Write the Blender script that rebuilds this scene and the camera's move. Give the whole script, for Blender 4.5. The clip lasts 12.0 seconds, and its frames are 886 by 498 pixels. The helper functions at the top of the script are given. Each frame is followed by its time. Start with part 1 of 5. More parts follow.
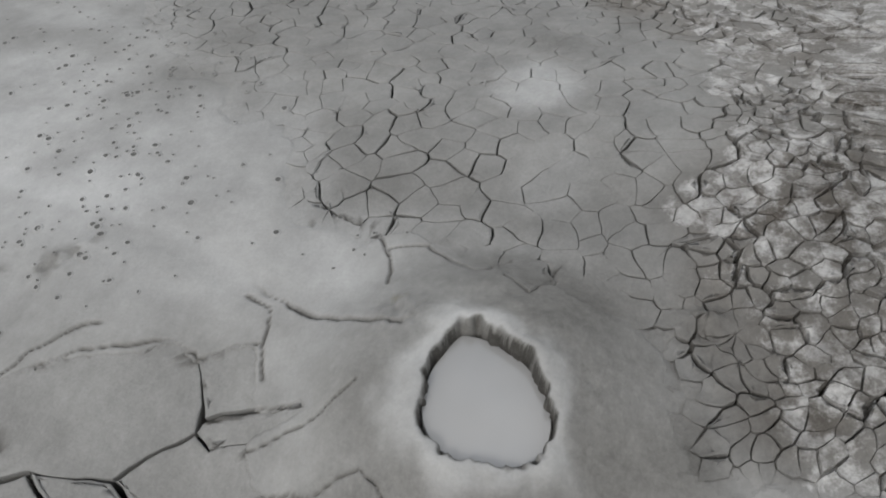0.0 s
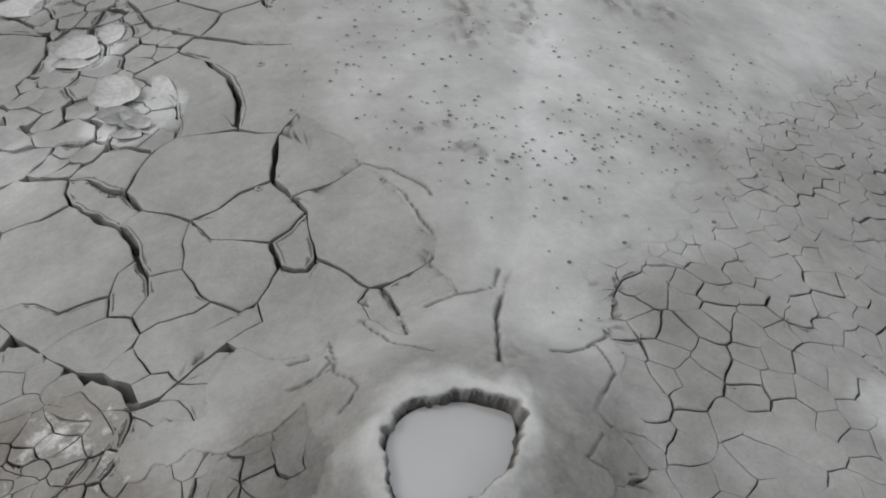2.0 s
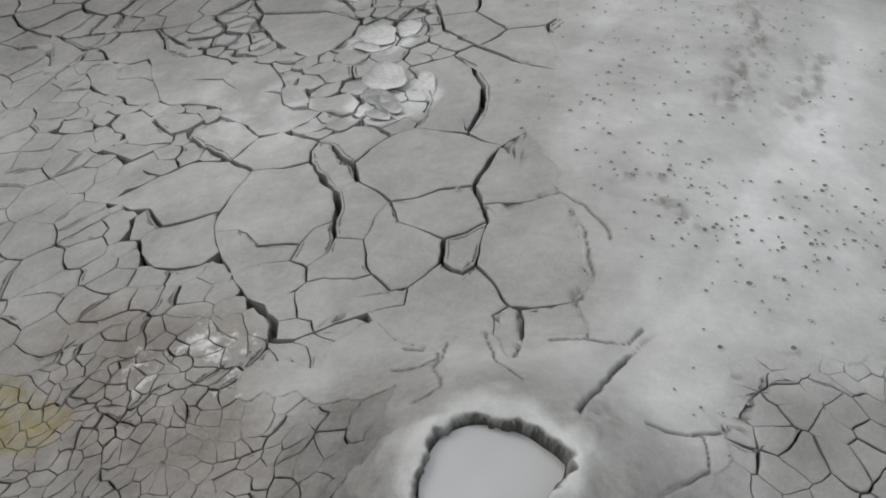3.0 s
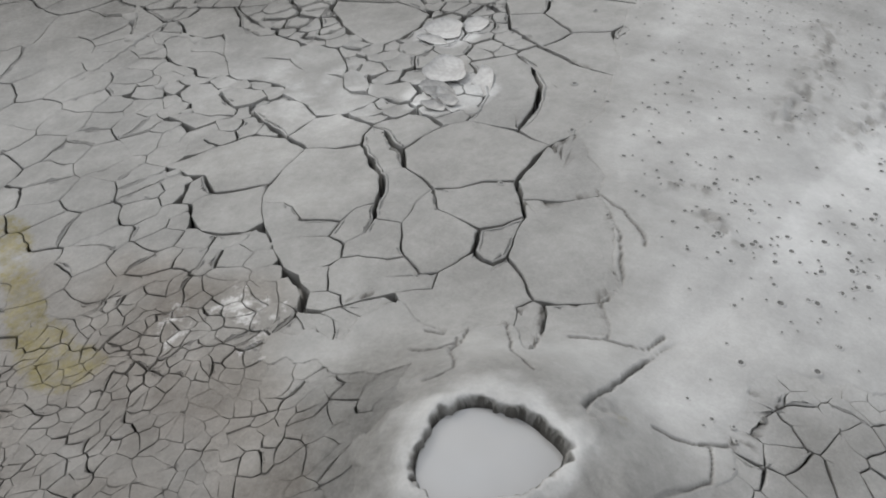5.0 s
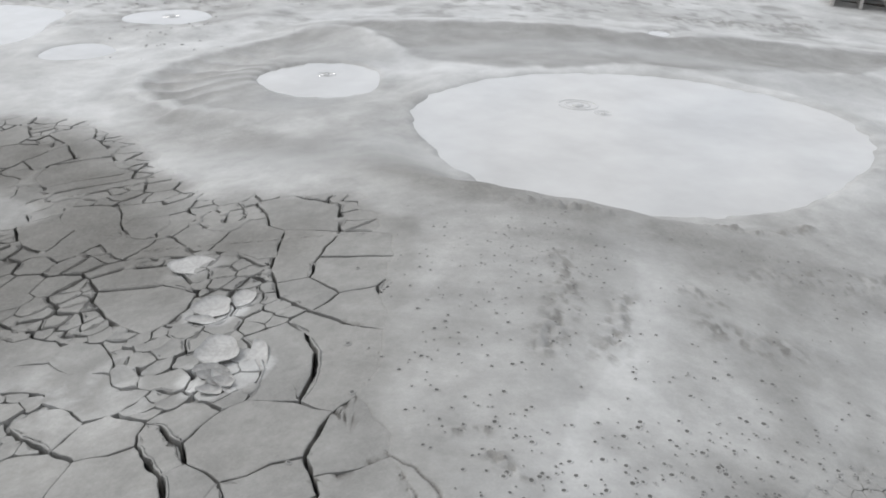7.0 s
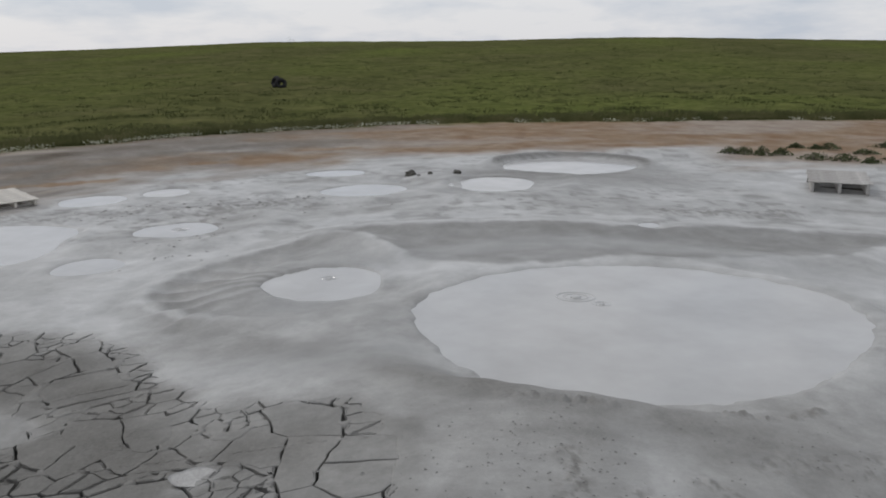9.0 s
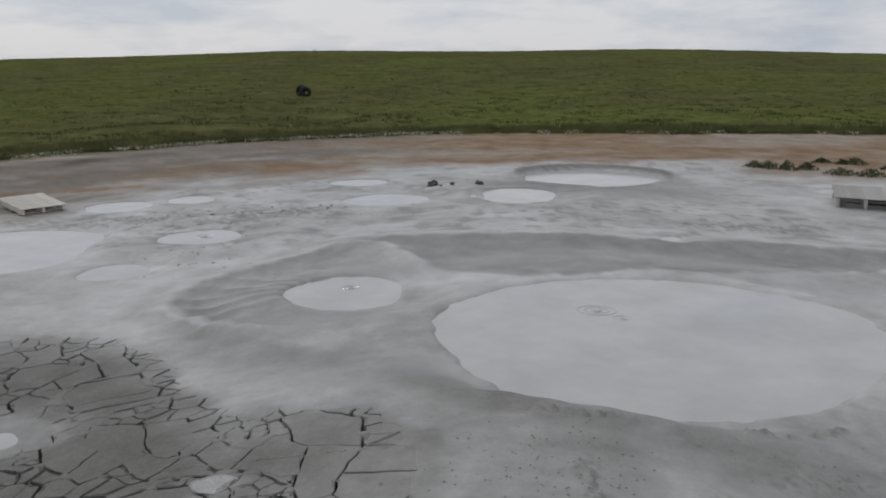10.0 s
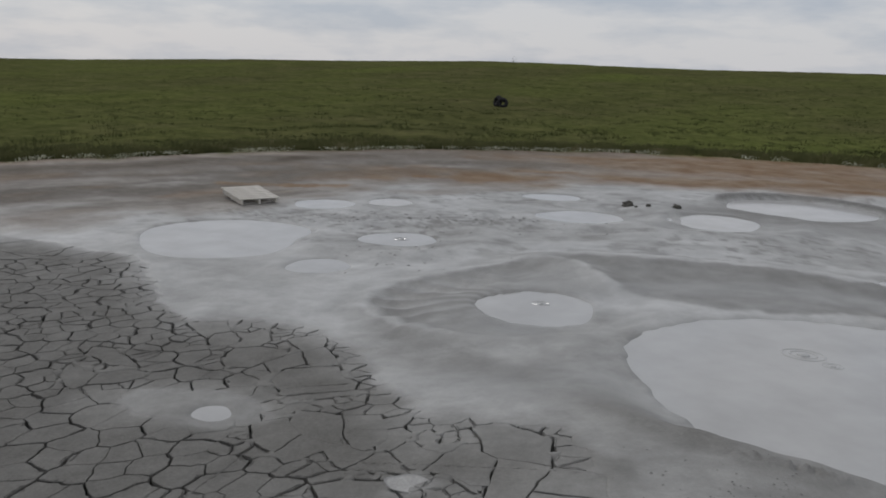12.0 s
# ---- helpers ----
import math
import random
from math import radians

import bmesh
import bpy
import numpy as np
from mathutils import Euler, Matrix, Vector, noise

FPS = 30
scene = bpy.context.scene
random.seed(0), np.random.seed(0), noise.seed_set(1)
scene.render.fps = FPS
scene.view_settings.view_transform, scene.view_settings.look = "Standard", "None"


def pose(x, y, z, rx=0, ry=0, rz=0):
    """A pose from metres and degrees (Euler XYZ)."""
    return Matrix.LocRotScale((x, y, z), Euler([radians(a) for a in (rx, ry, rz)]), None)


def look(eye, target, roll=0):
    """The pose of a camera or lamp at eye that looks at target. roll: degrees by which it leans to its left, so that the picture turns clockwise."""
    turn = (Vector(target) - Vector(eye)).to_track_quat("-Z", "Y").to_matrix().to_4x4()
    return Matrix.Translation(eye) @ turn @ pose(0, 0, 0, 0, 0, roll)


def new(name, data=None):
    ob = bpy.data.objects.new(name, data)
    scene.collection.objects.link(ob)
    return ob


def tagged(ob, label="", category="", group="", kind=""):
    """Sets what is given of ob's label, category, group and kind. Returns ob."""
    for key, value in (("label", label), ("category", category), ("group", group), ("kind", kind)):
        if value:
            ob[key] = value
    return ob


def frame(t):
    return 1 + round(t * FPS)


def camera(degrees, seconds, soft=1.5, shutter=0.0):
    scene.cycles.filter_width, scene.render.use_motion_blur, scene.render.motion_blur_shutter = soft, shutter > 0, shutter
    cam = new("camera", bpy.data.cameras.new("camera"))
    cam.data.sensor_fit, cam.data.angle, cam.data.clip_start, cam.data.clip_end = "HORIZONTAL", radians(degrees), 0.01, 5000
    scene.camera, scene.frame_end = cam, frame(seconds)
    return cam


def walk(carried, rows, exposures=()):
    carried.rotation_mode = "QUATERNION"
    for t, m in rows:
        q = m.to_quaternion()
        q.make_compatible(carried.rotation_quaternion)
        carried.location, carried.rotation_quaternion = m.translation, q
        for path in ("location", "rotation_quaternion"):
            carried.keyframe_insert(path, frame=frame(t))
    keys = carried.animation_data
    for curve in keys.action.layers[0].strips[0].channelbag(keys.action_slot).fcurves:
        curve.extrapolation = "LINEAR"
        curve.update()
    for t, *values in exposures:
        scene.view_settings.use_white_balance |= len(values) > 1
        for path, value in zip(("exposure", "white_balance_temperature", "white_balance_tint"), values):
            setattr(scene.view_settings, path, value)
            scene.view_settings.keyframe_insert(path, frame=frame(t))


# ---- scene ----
cam = camera(56.71, 12.0, soft=1.9)
PATH = [
    (0, look((-0.226, 0.548, 1.773), (0.978, 0.867, 0.208), -3.30)),
    (0.5, look((-0.180, 0.437, 1.771), (0.839, 1.168, 0.213), -2.04)),
    (1, look((0.078, 0.227, 1.762), (0.727, 1.353, 0.241), -1.18)),
    (1.5, look((0.105, 0.175, 1.806), (0.562, 1.366, 0.266), 0.81)),
    (2, look((0.151, 0.036, 1.791), (0.473, 1.389, 0.354), 5.23)),
    (2.5, look((0.256, 0.010, 1.796), (0.286, 1.411, 0.369), 1.16)),
    (3, look((0.447, 0.016, 1.801), (0.043, 1.380, 0.396), 1.09)),
    (3.2, look((0.471, 0.009, 1.803), (0.020, 1.342, 0.382), 2.69)),
    (5, look((0.523, -0.002, 1.799), (-0.026, 1.313, 0.396), 2.47)),
    (5.5, look((0.533, 0.002, 1.792), (-0.007, 1.305, 0.374), 1.94)),
    (6, look((0.542, 0.023, 1.803), (0.042, 1.383, 0.424), 1.74)),
    (6.5, look((0.564, 0.050, 1.836), (0.210, 1.588, 0.608), 2.26)),
    (7, look((0.556, 0.041, 1.888), (0.366, 1.798, 0.951), 2.26)),
    (7.5, look((0.561, 0.020, 1.903), (0.356, 1.891, 1.228), 0.33)),
    (7.7, look((0.566, 0.011, 1.916), (0.366, 1.899, 1.287), -0.30)),
    (9.3, look((0.570, 0.016, 1.914), (0.339, 1.940, 1.421), -0.33)),
    (9.5, look((0.572, 0.010, 1.924), (0.335, 1.933, 1.428), -0.20)),
    (10, look((0.568, -0.000, 1.932), (0.291, 1.923, 1.457), 0.02)),
    (10.5, look((0.545, -0.023, 1.942), (0.179, 1.891, 1.492), 0.63)),
    (11, look((0.529, -0.032, 1.947), (0.076, 1.870, 1.524), 1.03)),
    (11.5, look((0.506, -0.034, 1.951), (-0.025, 1.846, 1.527), 1.71)),
    (12, look((0.456, -0.042, 1.965), (-0.244, 1.776, 1.509), 2.18)),
]
import collections

EXPOSURES = [(0.0, 0.04, 6430, 11), (1.0, 0.04, 6430, 11), (3.0, 0.25, 6430, 11), (5.5, 0.34, 6430, 11), (6.4, 0.35, 6420, 11), (7.0, 0.30, 6380, 11),
             (7.5, 0.22, 6380, 11), (7.7, 0.17, 6380, 11), (9.3, -0.48, 6330, 12), (10.0, -0.54, 6330, 12), (12.0, -0.72, 6330, 12)]
walk(cam, PATH, EXPOSURES)

# ---- daylight: a thin overcast with brighter and bluer gaps ----
world = bpy.data.worlds.new("overcast_sky")
scene.world = world
world.use_nodes = True
wn, wl = world.node_tree.nodes, world.node_tree.links
wn.clear()
w_out = wn.new("ShaderNodeOutputWorld")
w_bg = wn.new("ShaderNodeBackground")
w_sky = wn.new("ShaderNodeTexSky")
w_sky.sky_type, w_sky.sun_disc = "NISHITA", False
w_sky.sun_elevation, w_sky.sun_rotation = radians(43), radians(-69)
w_gain = wn.new("ShaderNodeVectorMath")
w_gain.operation = "SCALE"
w_gain.inputs["Scale"].default_value = 0.11
wl.new(w_sky.outputs[0], w_gain.inputs[0])
w_co = wn.new("ShaderNodeTexCoord")
w_map = wn.new("ShaderNodeMapping")
w_map.inputs["Scale"].default_value = (1.0, 1.0, 4.0)
wl.new(w_co.outputs["Generated"], w_map.inputs[0])
w_n = wn.new("ShaderNodeTexNoise")
w_n.inputs["Scale"].default_value, w_n.inputs["Detail"].default_value = 6.2, 9.0
w_n.inputs["Roughness"].default_value = 0.55
wl.new(w_map.outputs[0], w_n.inputs["Vector"])
w_r = wn.new("ShaderNodeValToRGB")
w_r.color_ramp.elements[0].position, w_r.color_ramp.elements[0].color = 0.35, (0.74, 0.80, 0.88, 1)
w_r.color_ramp.elements[1].position, w_r.color_ramp.elements[1].color = 0.57, (1.03, 1.03, 1.03, 1)
wl.new(w_n.outputs["Fac"], w_r.inputs[0])
w_mix = wn.new("ShaderNodeMixRGB")
w_mix.inputs[0].default_value = 0.86
wl.new(w_gain.outputs[0], w_mix.inputs[1])
wl.new(w_r.outputs[0], w_mix.inputs[2])
wl.new(w_mix.outputs[0], w_bg.inputs["Color"])
w_bg.inputs["Strength"].default_value = 1.0
wl.new(w_bg.outputs[0], w_out.inputs["Surface"])
sun = new("sun", bpy.data.lights.new("sun", "SUN"))
sun.data.energy, sun.data.angle, sun.data.color = 1.3, radians(18), (1.0, 0.96, 0.90)
sun.matrix_world = look((-12, 4.5, 12), (0, 0, 0))


# ---- small numeric tools ----
def vnoise(x, y, seed=0):
    """Smooth noise of about -1 to 1 on arrays."""
    xi, yi = np.floor(x).astype(np.int64), np.floor(y).astype(np.int64)
    fx, fy = x - xi, y - yi

    def h(a, b):
        n = (a * 374761393 + b * 668265263 + seed * 974634777) & 0x7FFFFFFF
        n = ((n ^ (n >> 13)) * 1274126177) & 0x7FFFFFFF
        return ((n ^ (n >> 16)) & 0xFFFF) / 32767.5 - 1.0

    u, v = fx * fx * (3 - 2 * fx), fy * fy * (3 - 2 * fy)
    return (h(xi, yi) * (1 - u) + h(xi + 1, yi) * u) * (1 - v) + (h(xi, yi + 1) * (1 - u) + h(xi + 1, yi + 1) * u) * v


def fbm(x, y, seed=0, octaves=4):
    total, gain = 0.0, 0.5
    for k in range(octaves):
        total = total + gain * vnoise(x * 2**k + 17.3 * k, y * 2**k - 9.1 * k, seed + k)
        gain *= 0.5
    return total


def step(a, b, v):
    t = np.clip((v - a) / (b - a), 0, 1)
    return t * t * (3 - 2 * t)


def inside(poly, x, y):
    """Signed distance to a polygon: positive within."""
    pts = np.array(poly, float)
    if np.size(x) > 5000:
        lo, hi = pts.min(0) - 0.9, pts.max(0) + 0.9
        near = (x > lo[0]) & (x < hi[0]) & (y > lo[1]) & (y < hi[1])
        out = np.full(np.shape(x), -0.9)
        if near.any() and near.sum() < 0.8 * near.size:
            out[near] = inside(poly, x[near], y[near])
            return out
    best, odd = np.full(np.shape(x), 1e9), np.zeros(np.shape(x), bool)
    for (x0, y0), (x1, y1) in zip(pts, np.roll(pts, -1, 0)):
        dx, dy = x1 - x0, y1 - y0
        t = np.clip(((x - x0) * dx + (y - y0) * dy) / (dx * dx + dy * dy), 0, 1)
        best = np.minimum(best, np.hypot(x - x0 - t * dx, y - y0 - t * dy))
        cross = (y0 > y) != (y1 > y)
        odd ^= cross & (x < x0 + (y - y0) / np.where(dy == 0, 1e-9, dy) * dx)
    return np.where(odd, best, -best)


def along(line, x, y):
    """Distance to an open polyline."""
    pts = np.array(line, float)
    if np.size(x) > 5000:
        lo, hi = pts.min(0) - 1.2, pts.max(0) + 1.2
        near = (x > lo[0]) & (x < hi[0]) & (y > lo[1]) & (y < hi[1])
        out = np.full(np.shape(x), 9.0)
        if near.sum() < 0.8 * near.size:
            if near.any():
                out[near] = along(line, x[near], y[near])
            return out
    best = np.full(np.shape(x), 1e9)
    for (x0, y0), (x1, y1) in zip(pts[:-1], pts[1:]):
        dx, dy = x1 - x0, y1 - y0
        t = np.clip(((x - x0) * dx + (y - y0) * dy) / (dx * dx + dy * dy), 0, 1)
        best = np.minimum(best, np.hypot(x - x0 - t * dx, y - y0 - t * dy))
    return best


# ---- the plan: a low cone of mud, pools, fields of cracked mud ----
# pools: name, centre, level, half width across and deep, turn
POOLS = [
    ("big", 1.15, 5.10, 0.16, 1.38, 1.38, 0.0), ("crater", -1.06, 5.99, 0.085, 0.51, 0.47, 15.0),
    ("west", -5.243, 7.746, -0.157, 1.0, 1.10, 36.8), ("dish", -3.381, 8.464, -0.109, 0.475, 0.408, 24.9),
    ("disc", -3.558, 6.931, -0.108, 0.354, 0.328, 30.7), ("far_rim", 1.02, 12.95, -0.03, 1.06, 0.95, 6.0),
    ("far_mid", -0.07, 10.99, 0.007, 0.67, 0.60, 8.0), ("far_low", -1.74, 10.76, -0.056, 0.62, 0.482, 12.0),
    ("far_west", -5.372, 10.281, -0.165, 0.495, 0.416, 29.9), ("far_pair", -4.603, 10.866, -0.152, 0.367, 0.337, 25.4),
    ("far_back", -2.546, 12.423, -0.104, 0.49, 0.359, 14.0), ("puddle", -2.218, 3.439, 0.006, 0.147, 0.143, 38.8),
    ("seep", 1.71, 8.411, 0.052, 0.148, 0.157, -7.9),
]
BIG_TURN = [-159, -139, -125, -110, -99, -87, -75, -59, -33, -11, 7, 26, 53, 87, 116, 138, 156, 174]
BIG_REACH = [1.32, 1.34, 1.34, 1.26, 1.26, 1.27, 1.29, 1.30, 1.32, 1.45, 1.62, 1.66, 1.49, 1.37, 1.35, 1.38, 1.42, 1.46]
VENT = (0.335, 0.645, 0.691)
VENT_RADII = [(28, 0.116), (48, 0.098), (87, 0.086), (124, 0.090), (153, 0.091), (183, 0.088), (232, 0.104), (276, 0.086), (308, 0.079), (350, 0.086)]
CHANNEL = [(0.44, 0.80), (0.463, 0.889), (0.49, 0.97), (0.536, 1.085), (0.63, 1.30), (0.70, 1.60), (0.74, 1.80), (0.86, 2.1), (0.98, 2.6), (1.0, 3.1)]
FIELD_A = [(0.50, 1.03), (0.50, 1.2), (0.42, 1.55), (0.28, 1.75), (0.26, 2.25), (0.24, 2.65), (0.12, 3.15), (-0.25, 3.48), (-0.65, 3.52), (-1.15, 3.72),
           (-1.5, 4.05), (-1.95, 4.65), (-2.42, 4.93), (-3.08, 5.11), (-3.53, 4.87), (-4.01, 5.19), (-4.88, 6.07), (-5.47, 6.59), (-6.64, 6.59), (-7.6, 6.6), (-8, 3), (-3, 0.5), (-1.2, -0.6), (0.05, -0.6),
           (0.13, 0.45), (0.16, 0.56), (0.15, 0.66), (0.13, 0.76), (0.14, 0.82), (0.21, 0.86), (0.31, 0.89), (0.41, 0.93)]
# the wide cracks that part the broad plates
MAIN = [
    [(-0.43, 1.651), (-0.261, 1.432), (-0.18, 1.264), (-0.273, 1.222), (-0.372, 1.225)],
    [(-0.379, 1.673), (-0.268, 1.577), (-0.083, 1.424), (-0.017, 1.48), (0.078, 1.504), (0.145, 1.357), (0.069, 1.286), (0.096, 1.204), (0.176, 1.197),
     (0.224, 1.152), (0.275, 1.093), (0.34, 1.108)],
    [(0.109, 1.718), (0.091, 1.592), (0.078, 1.504)], [(-0.845, 1.708), (-0.691, 1.604), (-0.553, 1.571), (-0.414, 1.588)],
    [(-0.481, 2.461), (-0.373, 2.278), (-0.217, 2.04), (-0.16, 1.789)], [(-0.806, 1.371), (-0.693, 1.301), (-0.557, 1.347)],
    [(-0.162, 2.215), (-0.047, 2.069), (-0.007, 1.925), (-0.003, 1.77)],
]
FIELD_D = [(0.70, 1.08), (0.66, 0.8), (0.6, 0.6), (0.58, 0.42), (0.32, 0.34), (0.25, -0.8), (4, -1.5), (5, 2.5), (2.6, 2.6),
           (1.55, 1.85), (1.25, 1.6), (1.0, 1.25)]


BANK = [(-1.45, 7.80), (-0.67, 7.95), (0.25, 7.99), (1.35, 7.97), (2.5, 8.35), (3.6, 8.4), (4.2, 8.3), (3.3, 7.4), (2.2, 6.95), (1.23, 6.62), (0.32, 6.3), (-0.35, 6.45), (-0.8, 7.1)]
BOWL = [(-2.45, 5.78), (-2.53, 6.1), (-2.48, 6.42), (-2.25, 6.85), (-1.95, 7.3), (-1.55, 7.65), (-1.15, 7.55), (-0.75, 7.0), (-0.5, 6.4), (-0.42, 5.8), (-0.6, 5.25),
        (-0.98, 5.02), (-1.41, 5.08), (-1.89, 5.27), (-2.2, 5.5)]
RUN = [(4.5, 8.9), (3.0, 8.75), (0.8, 8.3), (-1.0, 8.3), (-1.9, 8.05), (-2.55, 7.4), (-2.95, 6.5), (-2.8, 5.5), (-2.1, 4.95), (-0.9, 4.65)]
# lumpy dirt lying in the soft mud: line, half width, height
DIRT = [
    ([(0.45, 3.45), (0.62, 3.40), (0.92, 3.39)], 0.05, 0.022), ([(1.40, 3.50), (1.6, 3.54), (1.93, 3.77)], 0.045, 0.022),
    ([(0.72, 2.85), (0.70, 2.5), (0.675, 2.1)], 0.05, 0.012), ([(0.93, 2.56), (0.84, 2.1)], 0.05, 0.012),
    ([(1.17, 2.72), (1.25, 2.66)], 0.05, 0.012), ([(1.25, 2.45), (1.42, 2.42)], 0.08, 0.010), ([(1.12, 3.2), (1.15, 3.17)], 0.025, 0.012),
    ([(0.42, 1.63), (0.50, 1.65)], 0.02, 0.010), ([(0.52, 1.55), (0.60, 1.50)], 0.022, 0.010), ([(0.28, 1.62), (0.31, 1.63)], 0.02, 0.010),
    ([(1.5, 3.0), (2.2, 3.3)], 0.12, 0.010), ([(-4.9, 9.3), (-3.2, 9.6), (-2.4, 9.9)], 0.35, 0.02), ([(-6.3, 9.1), (-5.0, 9.0)], 0.2, 0.02),
    ([(0.555, 0.36), (0.57, 0.30)], 0.03, 0.016), ([(2.0, 9.2), (3.4, 9.6)], 0.2, 0.03),
]
# fine cracks that run out into the soft mud
HAIRLINES = [
    [(0.114, 1.421), (0.214, 1.453), (0.284, 1.518), (0.357, 1.471), (0.421, 1.394), (0.431, 1.362)],
    [(0.287, 1.507), (0.350, 1.420), (0.395, 1.310), (0.417, 1.226), (0.396, 1.166), (0.337, 1.125), (0.271, 1.110)],
    [(0.387, 1.158), (0.422, 1.102), (0.432, 1.050), (0.367, 1.025)],
    [(0.432, 1.050), (0.506, 1.066), (0.528, 1.122)],
    [(0.096, 0.878), (0.177, 0.892), (0.178, 1.003)],
    [(0.107, 1.700), (0.182, 1.642)],
    [(-0.108, 2.303), (0.043, 2.201), (0.149, 2.165)],
    [(0.107, 1.700), (0.151, 1.778)],
    [(0.183, 0.997), (0.151, 0.949), (0.099, 0.945)],
    [(0.166, 0.941), (0.180, 0.881), (0.210, 0.808), (0.182, 0.764)],
    [(0.167, 0.916), (0.149, 0.882), (0.098, 0.873)],
    [(0.250, 1.100), (0.235, 1.031), (0.277, 0.937), (0.305, 0.883), (0.340, 0.843)],
    [(0.283, 1.106), (0.312, 1.020), (0.313, 0.943)],
    [(-0.045, 1.047), (-0.066, 1.014), (-0.105, 0.981)],
    [(0.559, 0.858), (0.655, 0.883), (0.667, 0.835), (0.667, 0.811), (0.588, 0.715), (0.626, 0.662)],
    [(0.586, 0.664), (0.542, 0.612), (0.596, 0.581), (0.640, 0.577)],
    [(0.642, 0.882), (0.723, 0.932), (0.739, 1.026)],
    [(0.703, 1.049), (0.774, 1.039)],
]


def base(x, y):
    yc = np.maximum(y, -0.4)
    z = -0.227 + 1.393 / (1 + ((x - 0.556) / 1.453) ** 2 + ((yc + 5.006) / 7.33) ** 2)
    r = np.hypot(x - 0.35, y - 0.69)
    return z + 0.085 * (1 - step(0.10, 0.34, r)) - 0.02 * np.exp(-((r - 0.45) / 0.14) ** 2)


def pool_outline(pool, an):
    """How far the edge lies out at each angle, in units of the pool's radius."""
    name, cx, cy = pool[:3]
    if name == "big":
        r = sum(np.interp(np.degrees(an) + k, BIG_TURN, BIG_REACH, period=360) for k in (-9, -4, 0, 4, 9)) / 5
        return r / pool[4] + 0.006 * np.sin(19 * an) + 0.004 * np.sin(43 * an)
    return 1 + 0.05 * np.sin(2 * an + cx * 7) + 0.035 * np.sin(3 * an + cy * 5) + 0.02 * np.sin(5 * an + cx)


def pool_d(pool, x, y):
    """Distance from a pool's centre in units of its radius, with an uneven outline."""
    _, cx, cy, _, a, b, turn = pool
    c, s = math.cos(radians(turn)), math.sin(radians(turn))
    u, v = ((x - cx) * c + (y - cy) * s) / a, (-(x - cx) * s + (y - cy) * c) / b
    an = np.arctan2(v, u)
    return np.hypot(u, v) / pool_outline(pool, an)


def vent_d(x, y):
    an = np.degrees(np.arctan2(y - VENT[1], x - VENT[0])) % 360
    r = np.interp(an, [v[0] for v in VENT_RADII], [v[1] for v in VENT_RADII], period=360)
    return np.hypot(x - VENT[0], y - VENT[1]) / r


RIM_TURN = [-90, -58, -51, -43, -35, -27, -18, -10, -1.4, 5, 9, 21, 60, 90]
RIM_REACH = [16.7, 16.7, 16.6, 17.1, 17.5, 17.9, 18.1, 18.2, 18.2, 18.8, 19.5, 21.2, 22, 21]


def rim_distance(x, y):
    """Metres beyond the edge where the bare ground ends and the grass begins: an uneven arc."""
    v = (y - 2.0) * 0.98
    return np.hypot(x - 1.5, v) - np.interp(np.degrees(np.arctan2(x - 1.5, v)), RIM_TURN, RIM_REACH) - 0.22 * fbm(x * 0.5, y * 0.5, 5, 3)


def fields(x, y):
    """How far the mud is cracked: the left field and the right field, 0 to 1."""
    w = 0.07 * fbm(x * 5, y * 5, 11, 3) + 0.16 * step(2.8, 4.0, y) * fbm(x * 2, y * 2, 12, 2)
    a = step(-0.03, 0.10, inside(FIELD_A, x, y) + w)
    hole = np.hypot((x + 2.36) / 0.50, (y - 3.50) / 0.27) + 3.5 * w
    a = a * step(0.9, 1.15, hole)
    d = step(-0.05, 0.16, inside(FIELD_D, x, y) + 1.2 * w)
    return a, d


def on_right(x, y):
    """The cracked field on the far side of the run-off."""
    return (x - 0.25 * y > 0.45) | ((y < 0.45) & (x > 0.2))


def dryness(x, y):
    return step(-0.06, 0.12, inside([(0.6, 0.45), (1.0, 0.33), (1.42, 0.28), (1.75, 0.55), (2.3, 0.9), (4, 1.2), (4, -2), (0.1, -2), (0.2, 0.38)], x, y) + 0.1 * fbm(x * 5, y * 5, 94, 2))


QUIET = [(-0.18, 0.80), (0.0, 0.96), (0.06, 1.08), (0.26, 1.10), (0.42, 1.10), (0.43, 1.25), (0.30, 1.52), (0.13, 1.78), (0.18, 1.9), (0.15, 2.15), (0.1, 2.6), (0.02, 3.1), (-0.2, 3.4), (-0.2, 3.7), (0.9, 3.7), (0.9, 0.9), (0.42, 0.84), (0.1, 0.8)]


def closed_mud(x, y):
    """Wet patches that never cracked."""
    wet = [np.exp(-(((x - cx) / rx) ** 2 + ((y - cy) / ry) ** 2) ** 2) for cx, cy, rx, ry in ((1.23, 0.69, 0.13, 0.11), (0.90, 0.615, 0.14, 0.09))]
    flow = 0.9 * np.exp(-(((x + 2.45) / 0.66) ** 2 + ((y - 3.5) / 0.36) ** 2) ** 2)
    return np.maximum(np.maximum(*wet), flow)


